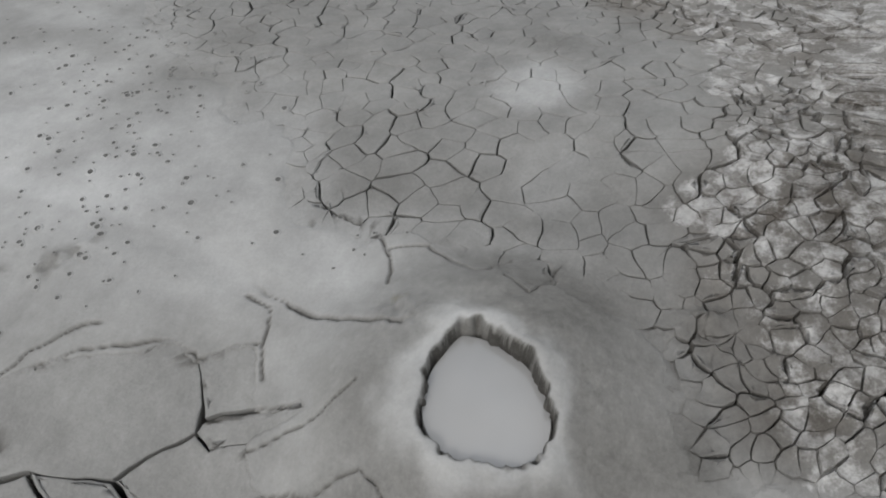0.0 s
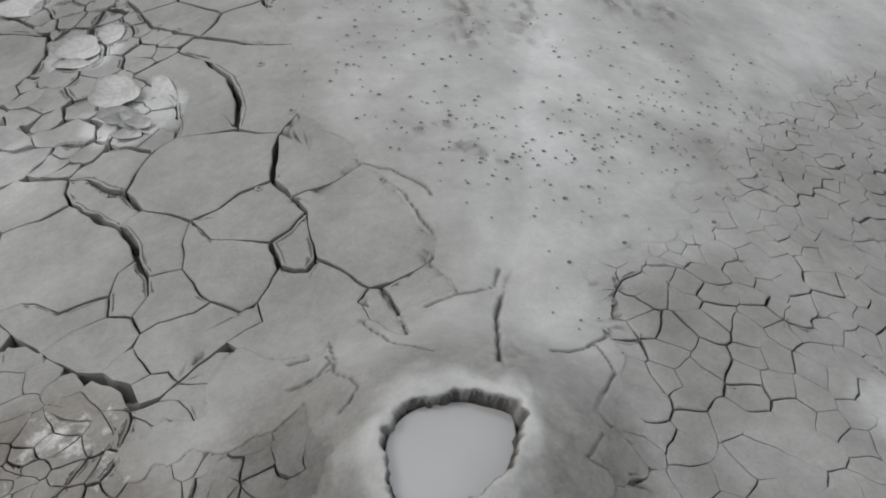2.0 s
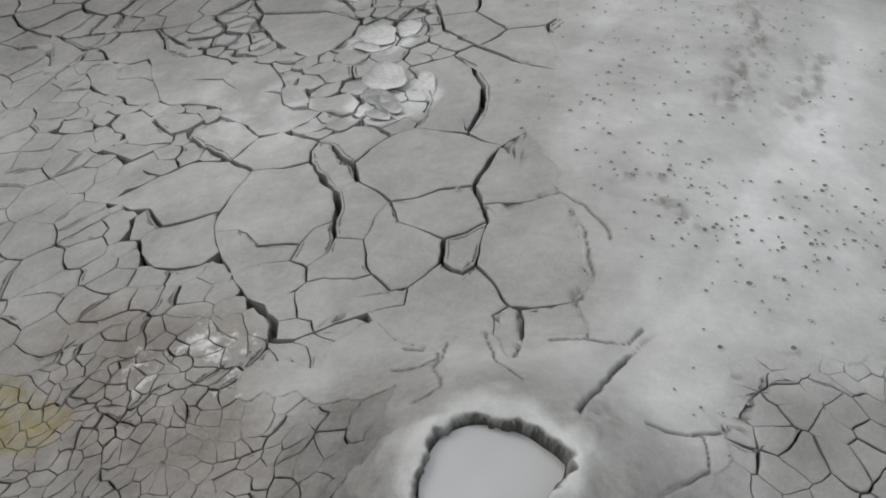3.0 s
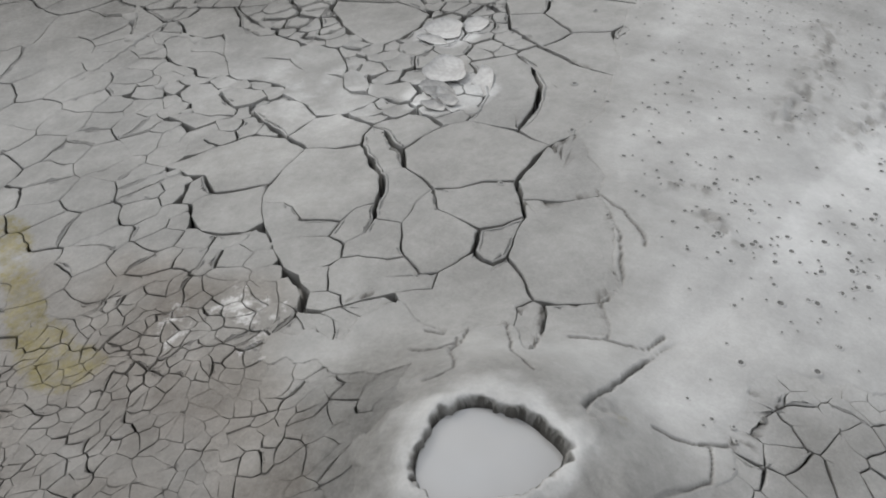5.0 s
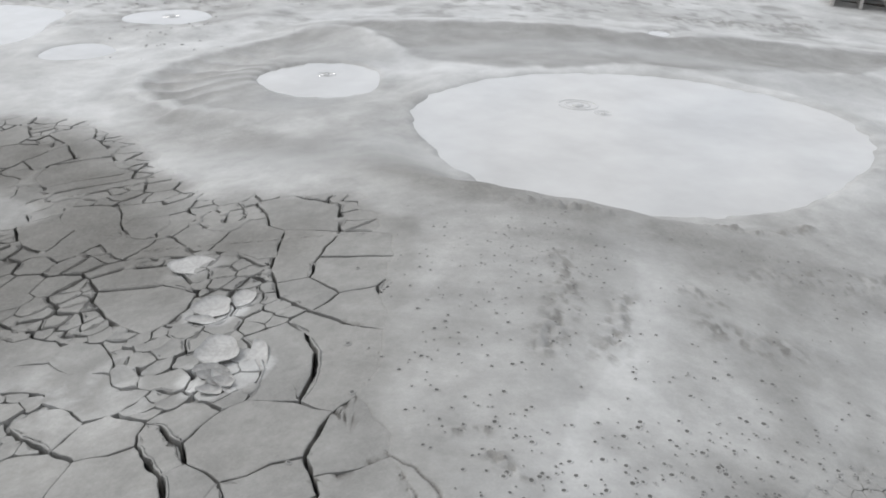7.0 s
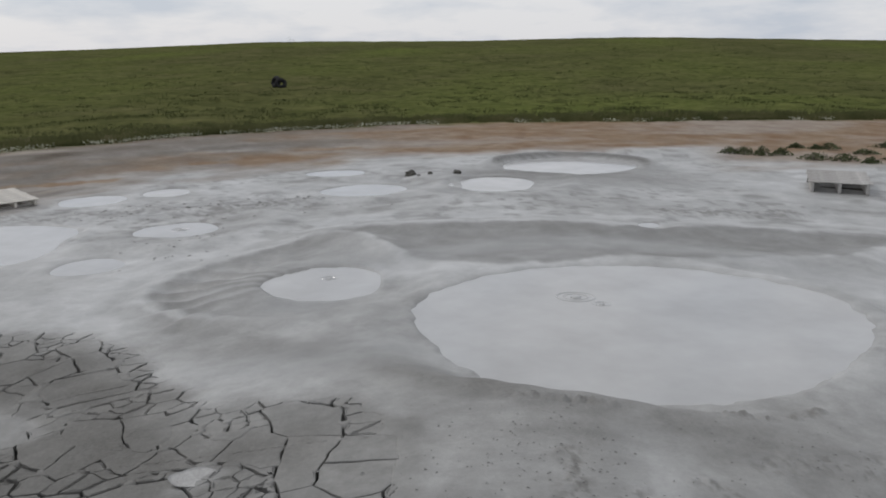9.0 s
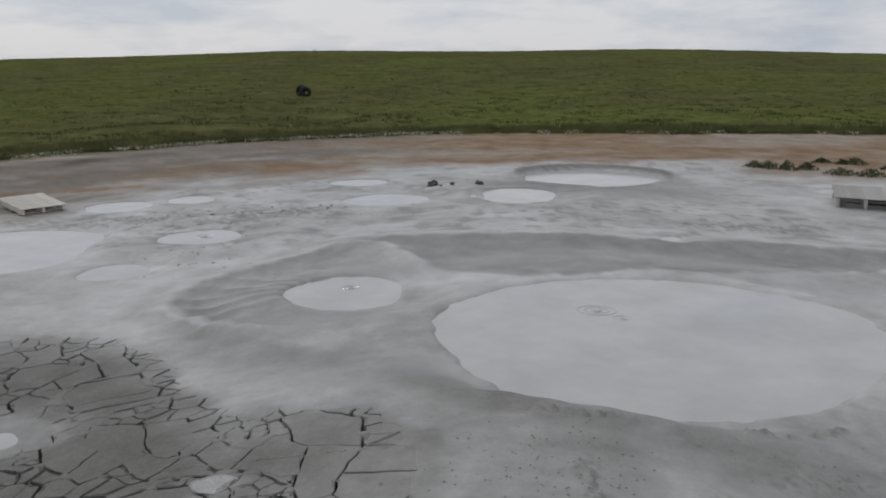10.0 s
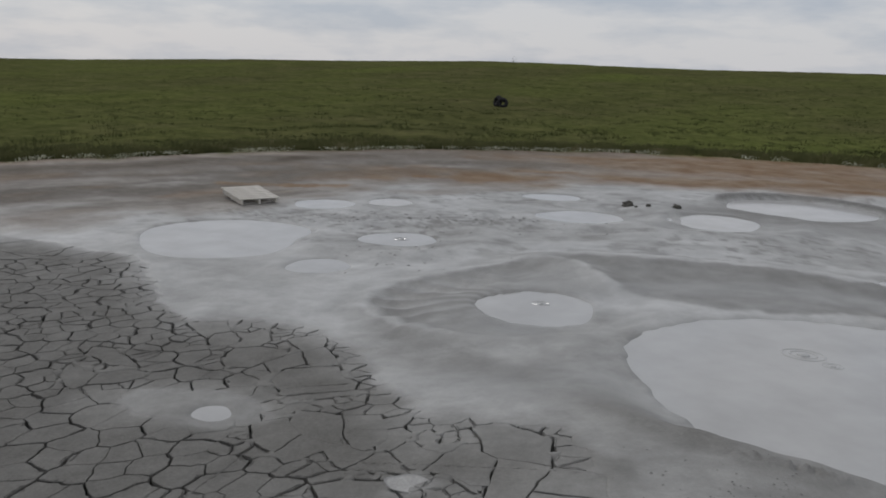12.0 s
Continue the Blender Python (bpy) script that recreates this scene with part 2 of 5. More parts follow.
def hairline(x, y):
    """1 in the middle of a fine crack, 0 beside it."""
    wx, wy = x + 0.010 * fbm(x * 24, y * 24, 57, 2), y + 0.010 * fbm(x * 24, y * 24, 58, 2)
    thin = 0.0025 * (1 + 0.6 * vnoise(x * 14, y * 14, 59))
    near = np.full(np.shape(x), 9.0)
    some = (np.abs(x - 0.25) < 0.7) & (y > 0.4) & (y < 2.5)
    if some.any():
        near[some] = np.min([along(line, wx[some], wy[some]) for line in HAIRLINES], 0)
    return np.exp(-(near / thin) ** 2)


def terrain(x, y):
    """Height of the mud, the sand and the grass."""
    z = base(x, y)
    far = step(2.5, 9, np.hypot(x - 0.5, y))
    z = z + (0.004 + 0.012 * far) * fbm(x * 3, y * 3, 21, 4) + 0.02 * far * fbm(x * 0.9, y * 0.9, 31, 3)
    # basin of the big pool, with its steep bank behind
    for pool in POOLS:
        name, cx, cy, level, a, b, turn = pool
        d = pool_d(pool, x, y)
        m = (d - 1) * min(a, b)
        wide = {"big": 0.45, "crater": 0.55, "far_rim": 0.4}.get(name, 0.3)
        z = z + (level - z) * (1 - step(0.0, wide, m))
        if name == "big":
            back = step(0.1, 0.9, (y - cy) / b + 0.25 * (x - cx) / a)
            bank = inside(BANK, x, y)
            z = z + 0.06 * back * np.exp(-((bank + 0.04) / 0.28) ** 2) * step(6.2, 7.4, y)
        if name == "crater":
            an = np.arctan2(y - cy, x - cx)
            side = step(0.2, 0.9, np.cos(an - 3.05))
            z = z + (0.03 * np.exp(-((inside(BOWL, x, y) + 0.02) / 0.12) ** 2) * step(-0.3, -1.0, x) + side * 0.024 * np.sin(an * 24 + 2 * fbm(x * 6, y * 6, 81, 4)) * np.exp(-((m - 0.6) / 0.25) ** 2))
        if name == "far_rim":
            z = z + 0.09 * np.exp(-((m - 0.16) / 0.14) ** 2) * step(-0.5, 0.6, (y - cy) / b)
        if name in ("dish", "far_low", "far_mid"):
            z = z + 0.04 * np.exp(-((m - 0.5) / 0.2) ** 2)
        z = z - 0.05 * (1 - step(-0.12, 0.0, m))
    for pool in POOLS[:2]:
        d = pool_d(pool, x, y)
        m = (d - 1) * min(pool[4], pool[5])
        z = np.where(d < 0.93, np.minimum(z, pool[3] - 0.03), z)
        z = z + 0.022 * np.exp(-((m + 0.02) / 0.07) ** 2) * np.clip(fbm(x * 9, y * 14, 56, 3), -0.2, 1)
        z = z + np.exp(-((m - 0.04) / 0.06) ** 2) * np.maximum(pool[3] + 0.004 - z, 0) * (m > 0)
    # the vent: sunken pool with a torn rim
    v = vent_d(x, y)
    torn = 0.11 * fbm(x * 22, y * 22, 41, 3) + 0.06 * vnoise(x * 75, y * 75, 42) + 0.03 * vnoise(x * 190, y * 190, 45)
    lip = np.exp(-((v - 1.28) / 0.22) ** 2)
    z = z + 0.007 * lip * (1 + 1.2 * fbm(x * 20, y * 20, 43, 3))
    wall = 1 - step(1.0, 1.13, v + torn)
    z = z - 0.075 * wall - 0.010 * np.exp(-((v + torn - 1.10) / 0.05) ** 2) * np.clip(0.3 + 1.6 * fbm(x * 55, y * 55, 46, 3), 0, 1)
    z = z + 0.004 * np.exp(-((v - 1.7) / 0.5) ** 2) * fbm(x * 30, y * 30, 44, 3)
    z = z + 0.014 * np.exp(-(((x - 0.12) / 0.12) ** 2 + ((y - 0.66) / 0.16) ** 2)) * step(1.1, 1.5, v) * (0.5 - np.abs(fbm(x * 14, y * 14, 49, 4)) * 2.2)
    z = z + 0.007 * np.exp(-((v - 1.9) / 0.9) ** 2) * fbm(x * 13 + 3 * fbm(x * 7, y * 7, 47, 2), y * 13, 48, 3)
    z = z - 0.009 * hairline(x, y)
    # the run-off: a torn fissure by the vent, then a shallow bed
    ch = along(CHANNEL, x + 0.016 * fbm(x * 18, y * 18, 51, 3), y)
    near = 1 - step(0.98, 1.14, y)
    slit = 0.0032 * np.clip(1 + 1.4 * fbm(x * 16, y * 16, 53, 2), 0.3, 1.8)
    z = z - 0.020 * near * np.exp(-(ch / slit) ** 2)
    wide = 0.035 + 0.05 * step(1.2, 2.0, y)
    z = z - 0.004 * (1 - near) * np.exp(-(ch / wide) ** 4)
    mouth = np.exp(-(((x - 0.475) / 0.045) ** 2 + ((y - 0.815) / 0.04) ** 2))
    z = z + mouth * (0.016 * fbm(x * 38, y * 38, 54, 3) - 0.010 * np.exp(-(vnoise(x * 30, y * 30, 55) / 0.18) ** 2))
    # soft mud ripples along the flow
    z = z + 0.004 * np.exp(-((np.hypot(x - 0.95, y - 2.4)) / 0.7) ** 2) * fbm(x * 14 + y * 5, y * 4, 61, 3)
    wx, wy, lumps = x + 0.05 * fbm(x * 6, y * 6, 62, 3), y + 0.05 * fbm(x * 6, y * 6, 63, 3), 0.4 + 1.8 * fbm(x * 30, y * 30, 64, 4)
    for line, wide_, tall in DIRT:
        z = z + tall * np.exp(-(along(line, wx, wy) / wide_) ** 2) * lumps
    # grass plain rising to its crest
    e = rim_distance(x, y)
    az = np.arctan2(x - 0.5, y)
    crest = 1.62 + 0.12 * np.sin(az * 5 + 0.6) - 2.0 * step(0.3, 0.9, -az) - 0.9 * step(0.15, 0.6, az) + 0.10 * np.sin(az * 17)
    z = z + (crest + 0.2) * step(-2, 88, e) ** 0.8 + 0.12 * step(0, 3, e) * fbm(x * 0.35, y * 0.35, 71, 4)
    return z - 9.0 * step(88, 420, e) - 0.03 * np.maximum(e - 420, 0)


def tones(x, y):
    """Where the surface is salt, algae, rust / wet, pale, grass."""
    n1, n2, n3 = fbm(x * 6, y * 6, 81, 4), fbm(x * 1.3, y * 1.3, 82, 4), fbm(x * 22, y * 22, 83, 3)
    a, d = fields(x, y)
    # white crust on the dry side and on the near left crust
    right = step(-0.04, 0.10, inside([(0.62, 0.40), (0.72, 0.43), (0.92, 0.38), (1.42, 0.36), (1.9, 0.55), (2.6, 0.7), (3.0, -1.0), (0.2, -0.9), (0.3, 0.2), (0.48, 0.33)], x, y) + 0.14 * n1)
    right = np.maximum(right, 0.6 * np.exp(-(((x - 1.75) / 0.3) ** 2 + ((y - 1.05) / 0.2) ** 2)))
    salt = right * np.clip(0.525 + 0.07 * n1 + 0.16 * n3 + 0.20 * fbm(x * 45, y * 45, 98, 2), 0, 0.66)
    left = np.exp(-(((x + 0.26) / 0.21) ** 2 + ((y - 0.88) / 0.15) ** 2)) + 0.7 * np.exp(-(((x + 0.6) / 0.34) ** 2 + ((y - 0.76) / 0.19) ** 2))
    salt = np.maximum(salt, np.clip(left * (0.46 + 0.1 * n1 + 0.25 * n3 + 0.25 * fbm(x * 45, y * 45, 98, 2)), 0, 0.62))
    crust = step(-0.06, 0.09, inside([(-1.05, 0.99), (-0.76, 1.0), (-0.5, 1.01), (-0.23, 1.01), (-0.07, 0.78), (0.13, 0.5), (0.1, 0.2), (-0.41, 0.2), (-1.1, 0.6)], x, y) + 0.09 * n1)
    algae = step(0.45, 0.85, np.exp(-((along([(-1.25, 1.02), (-0.98, 0.86), (-0.78, 0.72), (-0.58, 0.63)], x, y)) / 0.13) ** 2) + 0.35 * n1) * 0.62
    algae = np.maximum(algae, 0.55 * np.exp(-((np.hypot(x - 0.51, y - 0.82)) / 0.05) ** 2))
    e = rim_distance(x, y)
    around = np.arctan2(x - 1.5, y - 2.0)
    flow = fbm(around * 5.0, e * 0.8, 84, 4) + 0.3 * fbm(around * 16, e * 2.5, 88, 3)
    sand = step(-6.4, -4.4, e + 0.5 * n2 + 1.6 * flow)
    sand = np.maximum(sand, step(-9.0, -7.0, e + 1.2 * flow) * step(1.6, 3.0, x - 0.1 * y))
    rust = sand * (0.7 + 0.3 * step(-0.3, 0.3, flow)) * (1 - 0.15 * step(-0.35, -0.75, around)) + 0.13 * crust * (1 + n1) + 0.10 * dryness(x, y) * (1 + n1) * d
    for line, wide_ in (([(-7.8, 11.1), (-6.0, 11.85)], 0.26), ([(-4.95, 14.45), (-3.0, 15.7)], 0.34), ([(-6.05, 13.25), (-5.05, 13.68)], 0.2)):
        rust = np.maximum(rust, 1.2 * np.exp(-(along(line, x + 0.2 * n2, y + 0.2 * n1) / wide_) ** 2))
    band = step(0.0, 0.3, fbm(around * 2.5, e * 1.3, 97, 3)) * step(-0.05, -0.40, around)
    west = step(-0.12, -0.50, around + 0.1 * n2)
    rust = rust * (1 - 0.35 * band) * (1 - 0.62 * west * sand * step(-0.35, -0.8, e + 0.25 * n2) * step(0.95, 0.7, rust))
    grass = step(-0.25, 0.25, e + 0.5 * n2)
    m_big = (pool_d(POOLS[0], x, y) - 1) * 1.25
    wet = 0.25 + 0.3 * n2 + 0.4 * step(3.6, 6, y)
    wet = np.maximum(wet, 0.6 * np.exp(-((along(CHANNEL, x, y)) / 0.22) ** 2) * step(0.9, 1.5, y))
    wet = np.maximum(wet, np.exp(-((m_big - 0.75) / 0.5) ** 2) * step(4.2, 5.6, y))
    wet = np.maximum(wet, np.exp(-(((x + 0.4) / 1.2) ** 2 + ((y - 4.2) / 0.5) ** 2)))
    wet = wet * (1 - 0.9 * step(0.0, 0.9, np.maximum(a, d))) * (1 - sand) * (1 - grass)
    dark = 0.52 * step(-0.02, 0.07, inside(BANK, x, y) + 0.10 * n1) * (0.85 + 0.4 * n1)
    fan = np.arctan2(y - 5.99, x + 1.06) % (2 * np.pi)
    rays = 0.5 + 0.5 * np.sin(fan * 24 + 2 * n1) * step(0.9, 0.3, np.abs(fan - 3.2))
    bowl = inside(BOWL, x, y) + 0.06 * n1
    dark = np.maximum(dark, 0.44 * step(-0.01, 0.06, bowl) * (0.3 + 0.7 * step(-0.7, -1.6, x)) * (0.25 + 0.85 * rays + 0.3 * n1))
    rim = (pool_d(POOLS[5], x, y) - 1) * 0.95
    dark = np.maximum(dark, 0.9 * np.exp(-((rim - 0.07) / 0.07) ** 2) * step(-0.3, 0.4, y - 12.9))
    dark = np.maximum(dark, 0.5 * np.exp(-(((x - 0.5) / 0.18) ** 2 + ((y - 0.46) / 0.14) ** 2)))
    dark = np.maximum(dark, 0.8 * step(1.5, 0.6, np.hypot((x - 0.10) / 0.15, (y - 0.66) / 0.24) + 0.5 * n1) * step(1.2, 1.7, vent_d(x, y) + 0.4 * n1) * (0.8 + 0.8 * n1))
    dark = np.maximum(dark, 0.66 * step(1.05, 0.6, y + 0.1 * n1) * step(1.2, 1.9, vent_d(x, y) + 0.5 * n1 + 0.4 * n3) * step(4.6, 2.4, vent_d(x, y) + 0.8 * n1))
    dark = np.maximum(dark, 0.85 * step(-0.06, 0.14, inside([(0.6, 0.45), (0.8, 0.36), (1.3, 0.1), (1.6, -1.0), (0.3, -1.2), (0.3, 0.34)], x, y)) * (0.8 + 0.8 * n1))
    dark = np.maximum(dark, 0.7 * np.exp(-(((x - 0.9) / 1.5) ** 2 + ((y - 12.0) / 1.0) ** 2)))
    dark = np.maximum(dark, 0.8 * band * sand)
    dark = np.maximum(dark, west * sand * step(-0.4, -0.9, e + 0.2 * n2) * (0.35 + 0.5 * step(-2.6, -1.5, e + 0.6 * flow) + 0.3 * n2))
    dark = np.maximum(dark, np.minimum(0.43 * crust * (1 + 0.6 * n1 + 0.5 * n3), 0.80))
    soft = step(-0.05, 0.5, inside(FIELD_A, x, y) + 0.4 * n2)
    dark = np.maximum(dark, soft * a * (0.02 + 0.14 * step(1.7, 1.1, y) + 0.55 * step(2.5, 3.8, y - 0.6 * np.minimum(x, 0)) + 0.2 * n1) * (1 - closed_mud(x, y)))
    dark = np.maximum(dark, d * (0.06 + 0.32 * dryness(x, y) + 0.4 * n1) * (1 - 0.6 * closed_mud(x, y)))
    dark = np.maximum(dark, 0.34 * np.exp(-(((x - 1.2) / 1.3) ** 2 + ((y - 3.2) / 0.45) ** 2)) * (1 + 0.8 * n1))
    dark = np.maximum(dark, 0.42 * np.exp(-(along([(-1.9, 5.0), (-0.8, 4.4), (-0.1, 3.9), (0.4, 3.5)], x, y) / 0.24) ** 2) * (1 + 0.6 * n1))
    wx, wy, crumbs = x + 0.05 * fbm(x * 6, y * 6, 62, 3), y + 0.05 * fbm(x * 6, y * 6, 63, 3), step(0.0, 0.22, fbm(x * 36, y * 26, 65, 4))
    for line, wide_, tall in DIRT:
        dark = np.maximum(dark, 0.5 * np.exp(-(along(line, wx, wy) / (1.2 * wide_)) ** 2) * crumbs)
    # fissure and fine cracks: the shade down in the crease is painted dark
    gully = along(CHANNEL, x + 0.016 * fbm(x * 18, y * 18, 51, 3), y)
    dark = np.maximum(dark, 0.85 * np.exp(-(gully / 0.0035) ** 2) * step(1.14, 0.98, y) * step(-0.45, 0.1, fbm(x * 16, y * 16, 53, 2)))
    dark = np.maximum(dark, 0.9 * hairline(x, y))
    # torn vent wall: dark wet mud, deepened by painted shade inside the hole
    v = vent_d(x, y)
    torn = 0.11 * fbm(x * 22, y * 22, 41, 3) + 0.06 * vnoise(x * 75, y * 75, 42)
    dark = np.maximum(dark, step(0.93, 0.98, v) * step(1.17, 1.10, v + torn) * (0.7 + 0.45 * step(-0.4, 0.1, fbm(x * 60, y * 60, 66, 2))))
    pale = np.clip(0.5 + 0.34 * n2 + 0.22 * n1, 0, 1) * (1 - 0.75 * np.maximum(a, d)) * (1 - dark)
    flake = np.exp(-(((x + 0.75) / 0.5) ** 2 + ((y - 1.9) / 0.3) ** 2))
    pale = np.maximum(pale, 0.62 * np.exp(-((along(CHANNEL, x - 0.12, y)) / (0.13 + 0.10 * step(1.2, 2.0, y))) ** 2) * step(1.02, 1.5, y) * (0.8 + 0.6 * n1))
    pale = np.maximum(pale, 0.07 * np.exp(-(((v - 1.4) / 0.35) ** 2)) * (1 + n1))
    pale = np.maximum(pale, 0.6 * flake * step(-0.3, 0.3, n1 + 0.5 * n3))
    for cx, cy, rr in ((-0.49, 2.37, 0.13), (-0.29, 1.95, 0.15), (-0.73, 2.77, 0.14)):
        pale = np.maximum(pale, step(1.1, 0.7, np.hypot(x - cx, y - cy) / rr + 0.5 * n1))
    pale = np.maximum(pale, closed_mud(x, y) * np.where(x > 1.06, 0.8 + 0.3 * n1, np.where(x > 0, 0.3, 0.34 + 0.5 * n1)))
    # pale wet flow beyond the run-off, its sheen painted in as extra brightness
    pale = np.maximum(pale, 0.75 * np.exp(-(((x - 0.95) / 0.45) ** 2 + ((y - 1.95) / 0.6) ** 2)) * (1 - d) * (0.8 + 0.7 * n2))
    pale = np.maximum(pale, 0.5 * np.exp(-(np.hypot((x + 0.764) / 0.1, (y - 3.708) / 0.1)) ** 4))
    pale = np.maximum(pale, 0.72 * np.exp(-(((x + 2.2) / 2.4) ** 2 + ((y - 9.7) / 1.7) ** 2)) * (1 - dark) * (0.85 + 0.5 * n1))
    pale = pale * (1 - 0.85 * np.exp(-(np.hypot((x + 2.36) / 0.70, (y - 3.5) / 0.42)) ** 4))
    lines = fbm(x * 2.4, y * 4.5, 89, 5)
    specks = step(0.14, 0.36, fbm(x * 8, y * 8, 96, 4)) * step(0.1, -0.25, fbm(x * 0.9, y * 0.9, 95, 3))
    dark = np.maximum(dark, 0.5 * step(7.2, 8.6, y) * specks * (1 - sand) * (1 - grass))
    dark = np.maximum(dark, 0.34 * step(6.5, 8.5, y) * step(0.08, 0.5, lines) * (1 - sand))
    pale = np.maximum(pale, 0.8 * step(6.5, 8.5, y) * step(-0.05, -0.45, lines))
    pale = np.maximum(pale, 0.95 * np.exp(-(along(RUN, x + 0.2 * n2, y + 0.2 * n2) / 0.28) ** 2))
    pale = np.maximum(pale, np.exp(-((bowl + 0.05) / 0.05) ** 2) * step(-1.2, -1.8, x))
    # distant wet mud: part of its sky sheen is put into the pale colour
    pale = np.maximum(pale, step(4.2, 6.5, y) * (0.76 + 0.32 * n2) * (1 - dark)) * (1 - 0.6 * dark)
    side = x - np.interp(y, [c[1] for c in CHANNEL], [c[0] for c in CHANNEL])
    pale = pale + 0.22 * step(-0.012, 0.012, side + 0.02 * n1) * np.exp(-(side / 0.42) ** 2) * step(1.0, 1.2, y) * step(3.6, 2.6, y) * (1 - d)
    swirl = 0.35 * fbm(side * 7 + 1.5 * n2, y * 2.0, 87, 4) + 0.35 * fbm(x * 4, y * 4, 86, 5)
    pale = pale + step(3.6, 2.8, y) * step(0.6, 0.2, np.maximum(a, d)) * 0.9 * swirl
    pale = pale * (1 - 0.2 * step(3.6, 2.6, y) * step(0.75, 0.2, np.maximum(a, d)))
    streak = fbm(x * 0.9 - y * 0.2, y * 3.2, 85, 4)
    pale = np.where(e < 0, pale * (1 + 0.5 * streak * step(4, 7, y)), 0.18 + 1.1 * fbm(x * 0.10, y * 0.045, 85, 4) + 0.65 * np.exp(-((e - 4) / 5) ** 2) * step(-0.5, 0.1, around))
    return np.stack([salt, algae, rust], -1), np.stack([wet, pale, grass], -1), dark


# ---- materials ----
def node_material(name):
    m = bpy.data.materials.new(name)
    m.use_nodes = True
    return m, m.node_tree.nodes, m.node_tree.links, m.node_tree.nodes["Principled BSDF"]


def mixed(nodes, links, fac, a, b, blend="MIX"):
    n = nodes.new("ShaderNodeMixRGB")
    n.blend_type = blend
    for k, v in enumerate((fac, a, b)):
        if isinstance(v, bpy.types.NodeSocket):
            links.new(v, n.inputs[k])
        else:
            n.inputs[k].default_value = v if k == 0 else (*v, 1)
    return n.outputs[0]


def noise_tex(nodes, links, scale, detail=4.0, rough=0.6, where=None):
    n = nodes.new("ShaderNodeTexNoise")
    n.inputs["Scale"].default_value, n.inputs["Detail"].default_value, n.inputs["Roughness"].default_value = scale, detail, rough
    if where is not None:
        links.new(where, n.inputs["Vector"])
    return n.outputs["Fac"]


def ramp(nodes, links, fac, stops):
    n = nodes.new("ShaderNodeValToRGB")
    n.color_ramp.elements[0].position, n.color_ramp.elements[1].position = stops[0][0], stops[-1][0]
    n.color_ramp.elements[0].color, n.color_ramp.elements[1].color = (*stops[0][1], 1), (*stops[-1][1], 1)
    for p, c in stops[1:-1]:
        n.color_ramp.elements.new(p).color = (*c, 1)
    links.new(fac, n.inputs[0])
    return n.outputs[0]


def mud_material(name, vary=False):
    m, nodes, links, bsdf = node_material(name)
    geo = nodes.new("ShaderNodeNewGeometry").outputs["Position"]
    ta, tb, td = (nodes.new("ShaderNodeAttribute") for _ in range(3))
    ta.attribute_name, tb.attribute_name, td.attribute_name = "tone_a", "tone_b", "tone_d"
    sa, sb = nodes.new("ShaderNodeSeparateColor"), nodes.new("ShaderNodeSeparateColor")
    links.new(ta.outputs["Color"], sa.inputs[0])
    links.new(tb.outputs["Color"], sb.inputs[0])
    fine, mid, big = noise_tex(nodes, links, 160, 5, 0.7, geo), noise_tex(nodes, links, 14, 5, 0.6, geo), noise_tex(nodes, links, 1.7, 4, 0.55, geo)
    grey = ramp(nodes, links, mid, [(0.25, (0.193, 0.190, 0.180)), (0.75, (0.258, 0.256, 0.244))])
    grey = mixed(nodes, links, 0.5, grey, ramp(nodes, links, big, [(0.3, (0.180, 0.179, 0.172)), (0.7, (0.275, 0.275, 0.264))]))
    col = mixed(nodes, links, sb.outputs[1], grey, ramp(nodes, links, big, [(0.3, (0.375, 0.378, 0.372)), (0.7, (0.49, 0.493, 0.486))]))
    if vary:
        rnd = nodes.new("ShaderNodeObjectInfo").outputs["Random"]
        isl = nodes.new("ShaderNodeNewGeometry").outputs["Random Per Island"]
        add = nodes.new("ShaderNodeMath")
        add.operation = "ADD"
        links.new(rnd, add.inputs[0]), links.new(isl, add.inputs[1])
        fr = nodes.new("ShaderNodeMath")
        fr.operation = "FRACT"
        links.new(add.outputs[0], fr.inputs[0])
        col = mixed(nodes, links, 1.0, col, ramp(nodes, links, fr.outputs[0], [(0.0, (0.955, 0.955, 0.955)), (1.0, (1.035, 1.03, 1.025))]), "MULTIPLY")
    # darkest stop mixes shade into the colour of the vent wall and cracks
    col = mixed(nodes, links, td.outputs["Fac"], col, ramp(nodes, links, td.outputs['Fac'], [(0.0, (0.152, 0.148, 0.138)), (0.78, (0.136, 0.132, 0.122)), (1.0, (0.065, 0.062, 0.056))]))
    col = mixed(nodes, links, sa.outputs[2], col, ramp(nodes, links, big, [(0.3, (0.175, 0.105, 0.058)), (0.5, (0.225, 0.160, 0.105)), (0.7, (0.26, 0.200, 0.140))]))
    flecks = noise_tex(nodes, links, 24, 9, 0.82, geo)

    def broken(fac, gain):
        add, mul = nodes.new("ShaderNodeMath"), nodes.new("ShaderNodeMath")
        add.operation, mul.operation, mul.use_clamp = "ADD", "MULTIPLY_ADD", True
        links.new(fac, add.inputs[0]), links.new(flecks, add.inputs[1])
        links.new(add.outputs[0], mul.inputs[0])
        mul.inputs[1].default_value, mul.inputs[2].default_value = gain, -0.98 * gain
        return mul.outputs[0]

    col = mixed(nodes, links, broken(sa.outputs[1], 4.0), col, ramp(nodes, links, mid, [(0.3, (0.15, 0.13, 0.058)), (0.7, (0.225, 0.20, 0.108))]))
    flecks = mixed(nodes, links, 0.5, flecks, noise_tex(nodes, links, 85, 6, 0.75, geo))
    salt = sa.outputs[0]
    if vary:
        some = nodes.new("ShaderNodeMath")
        some.operation = "MULTIPLY"
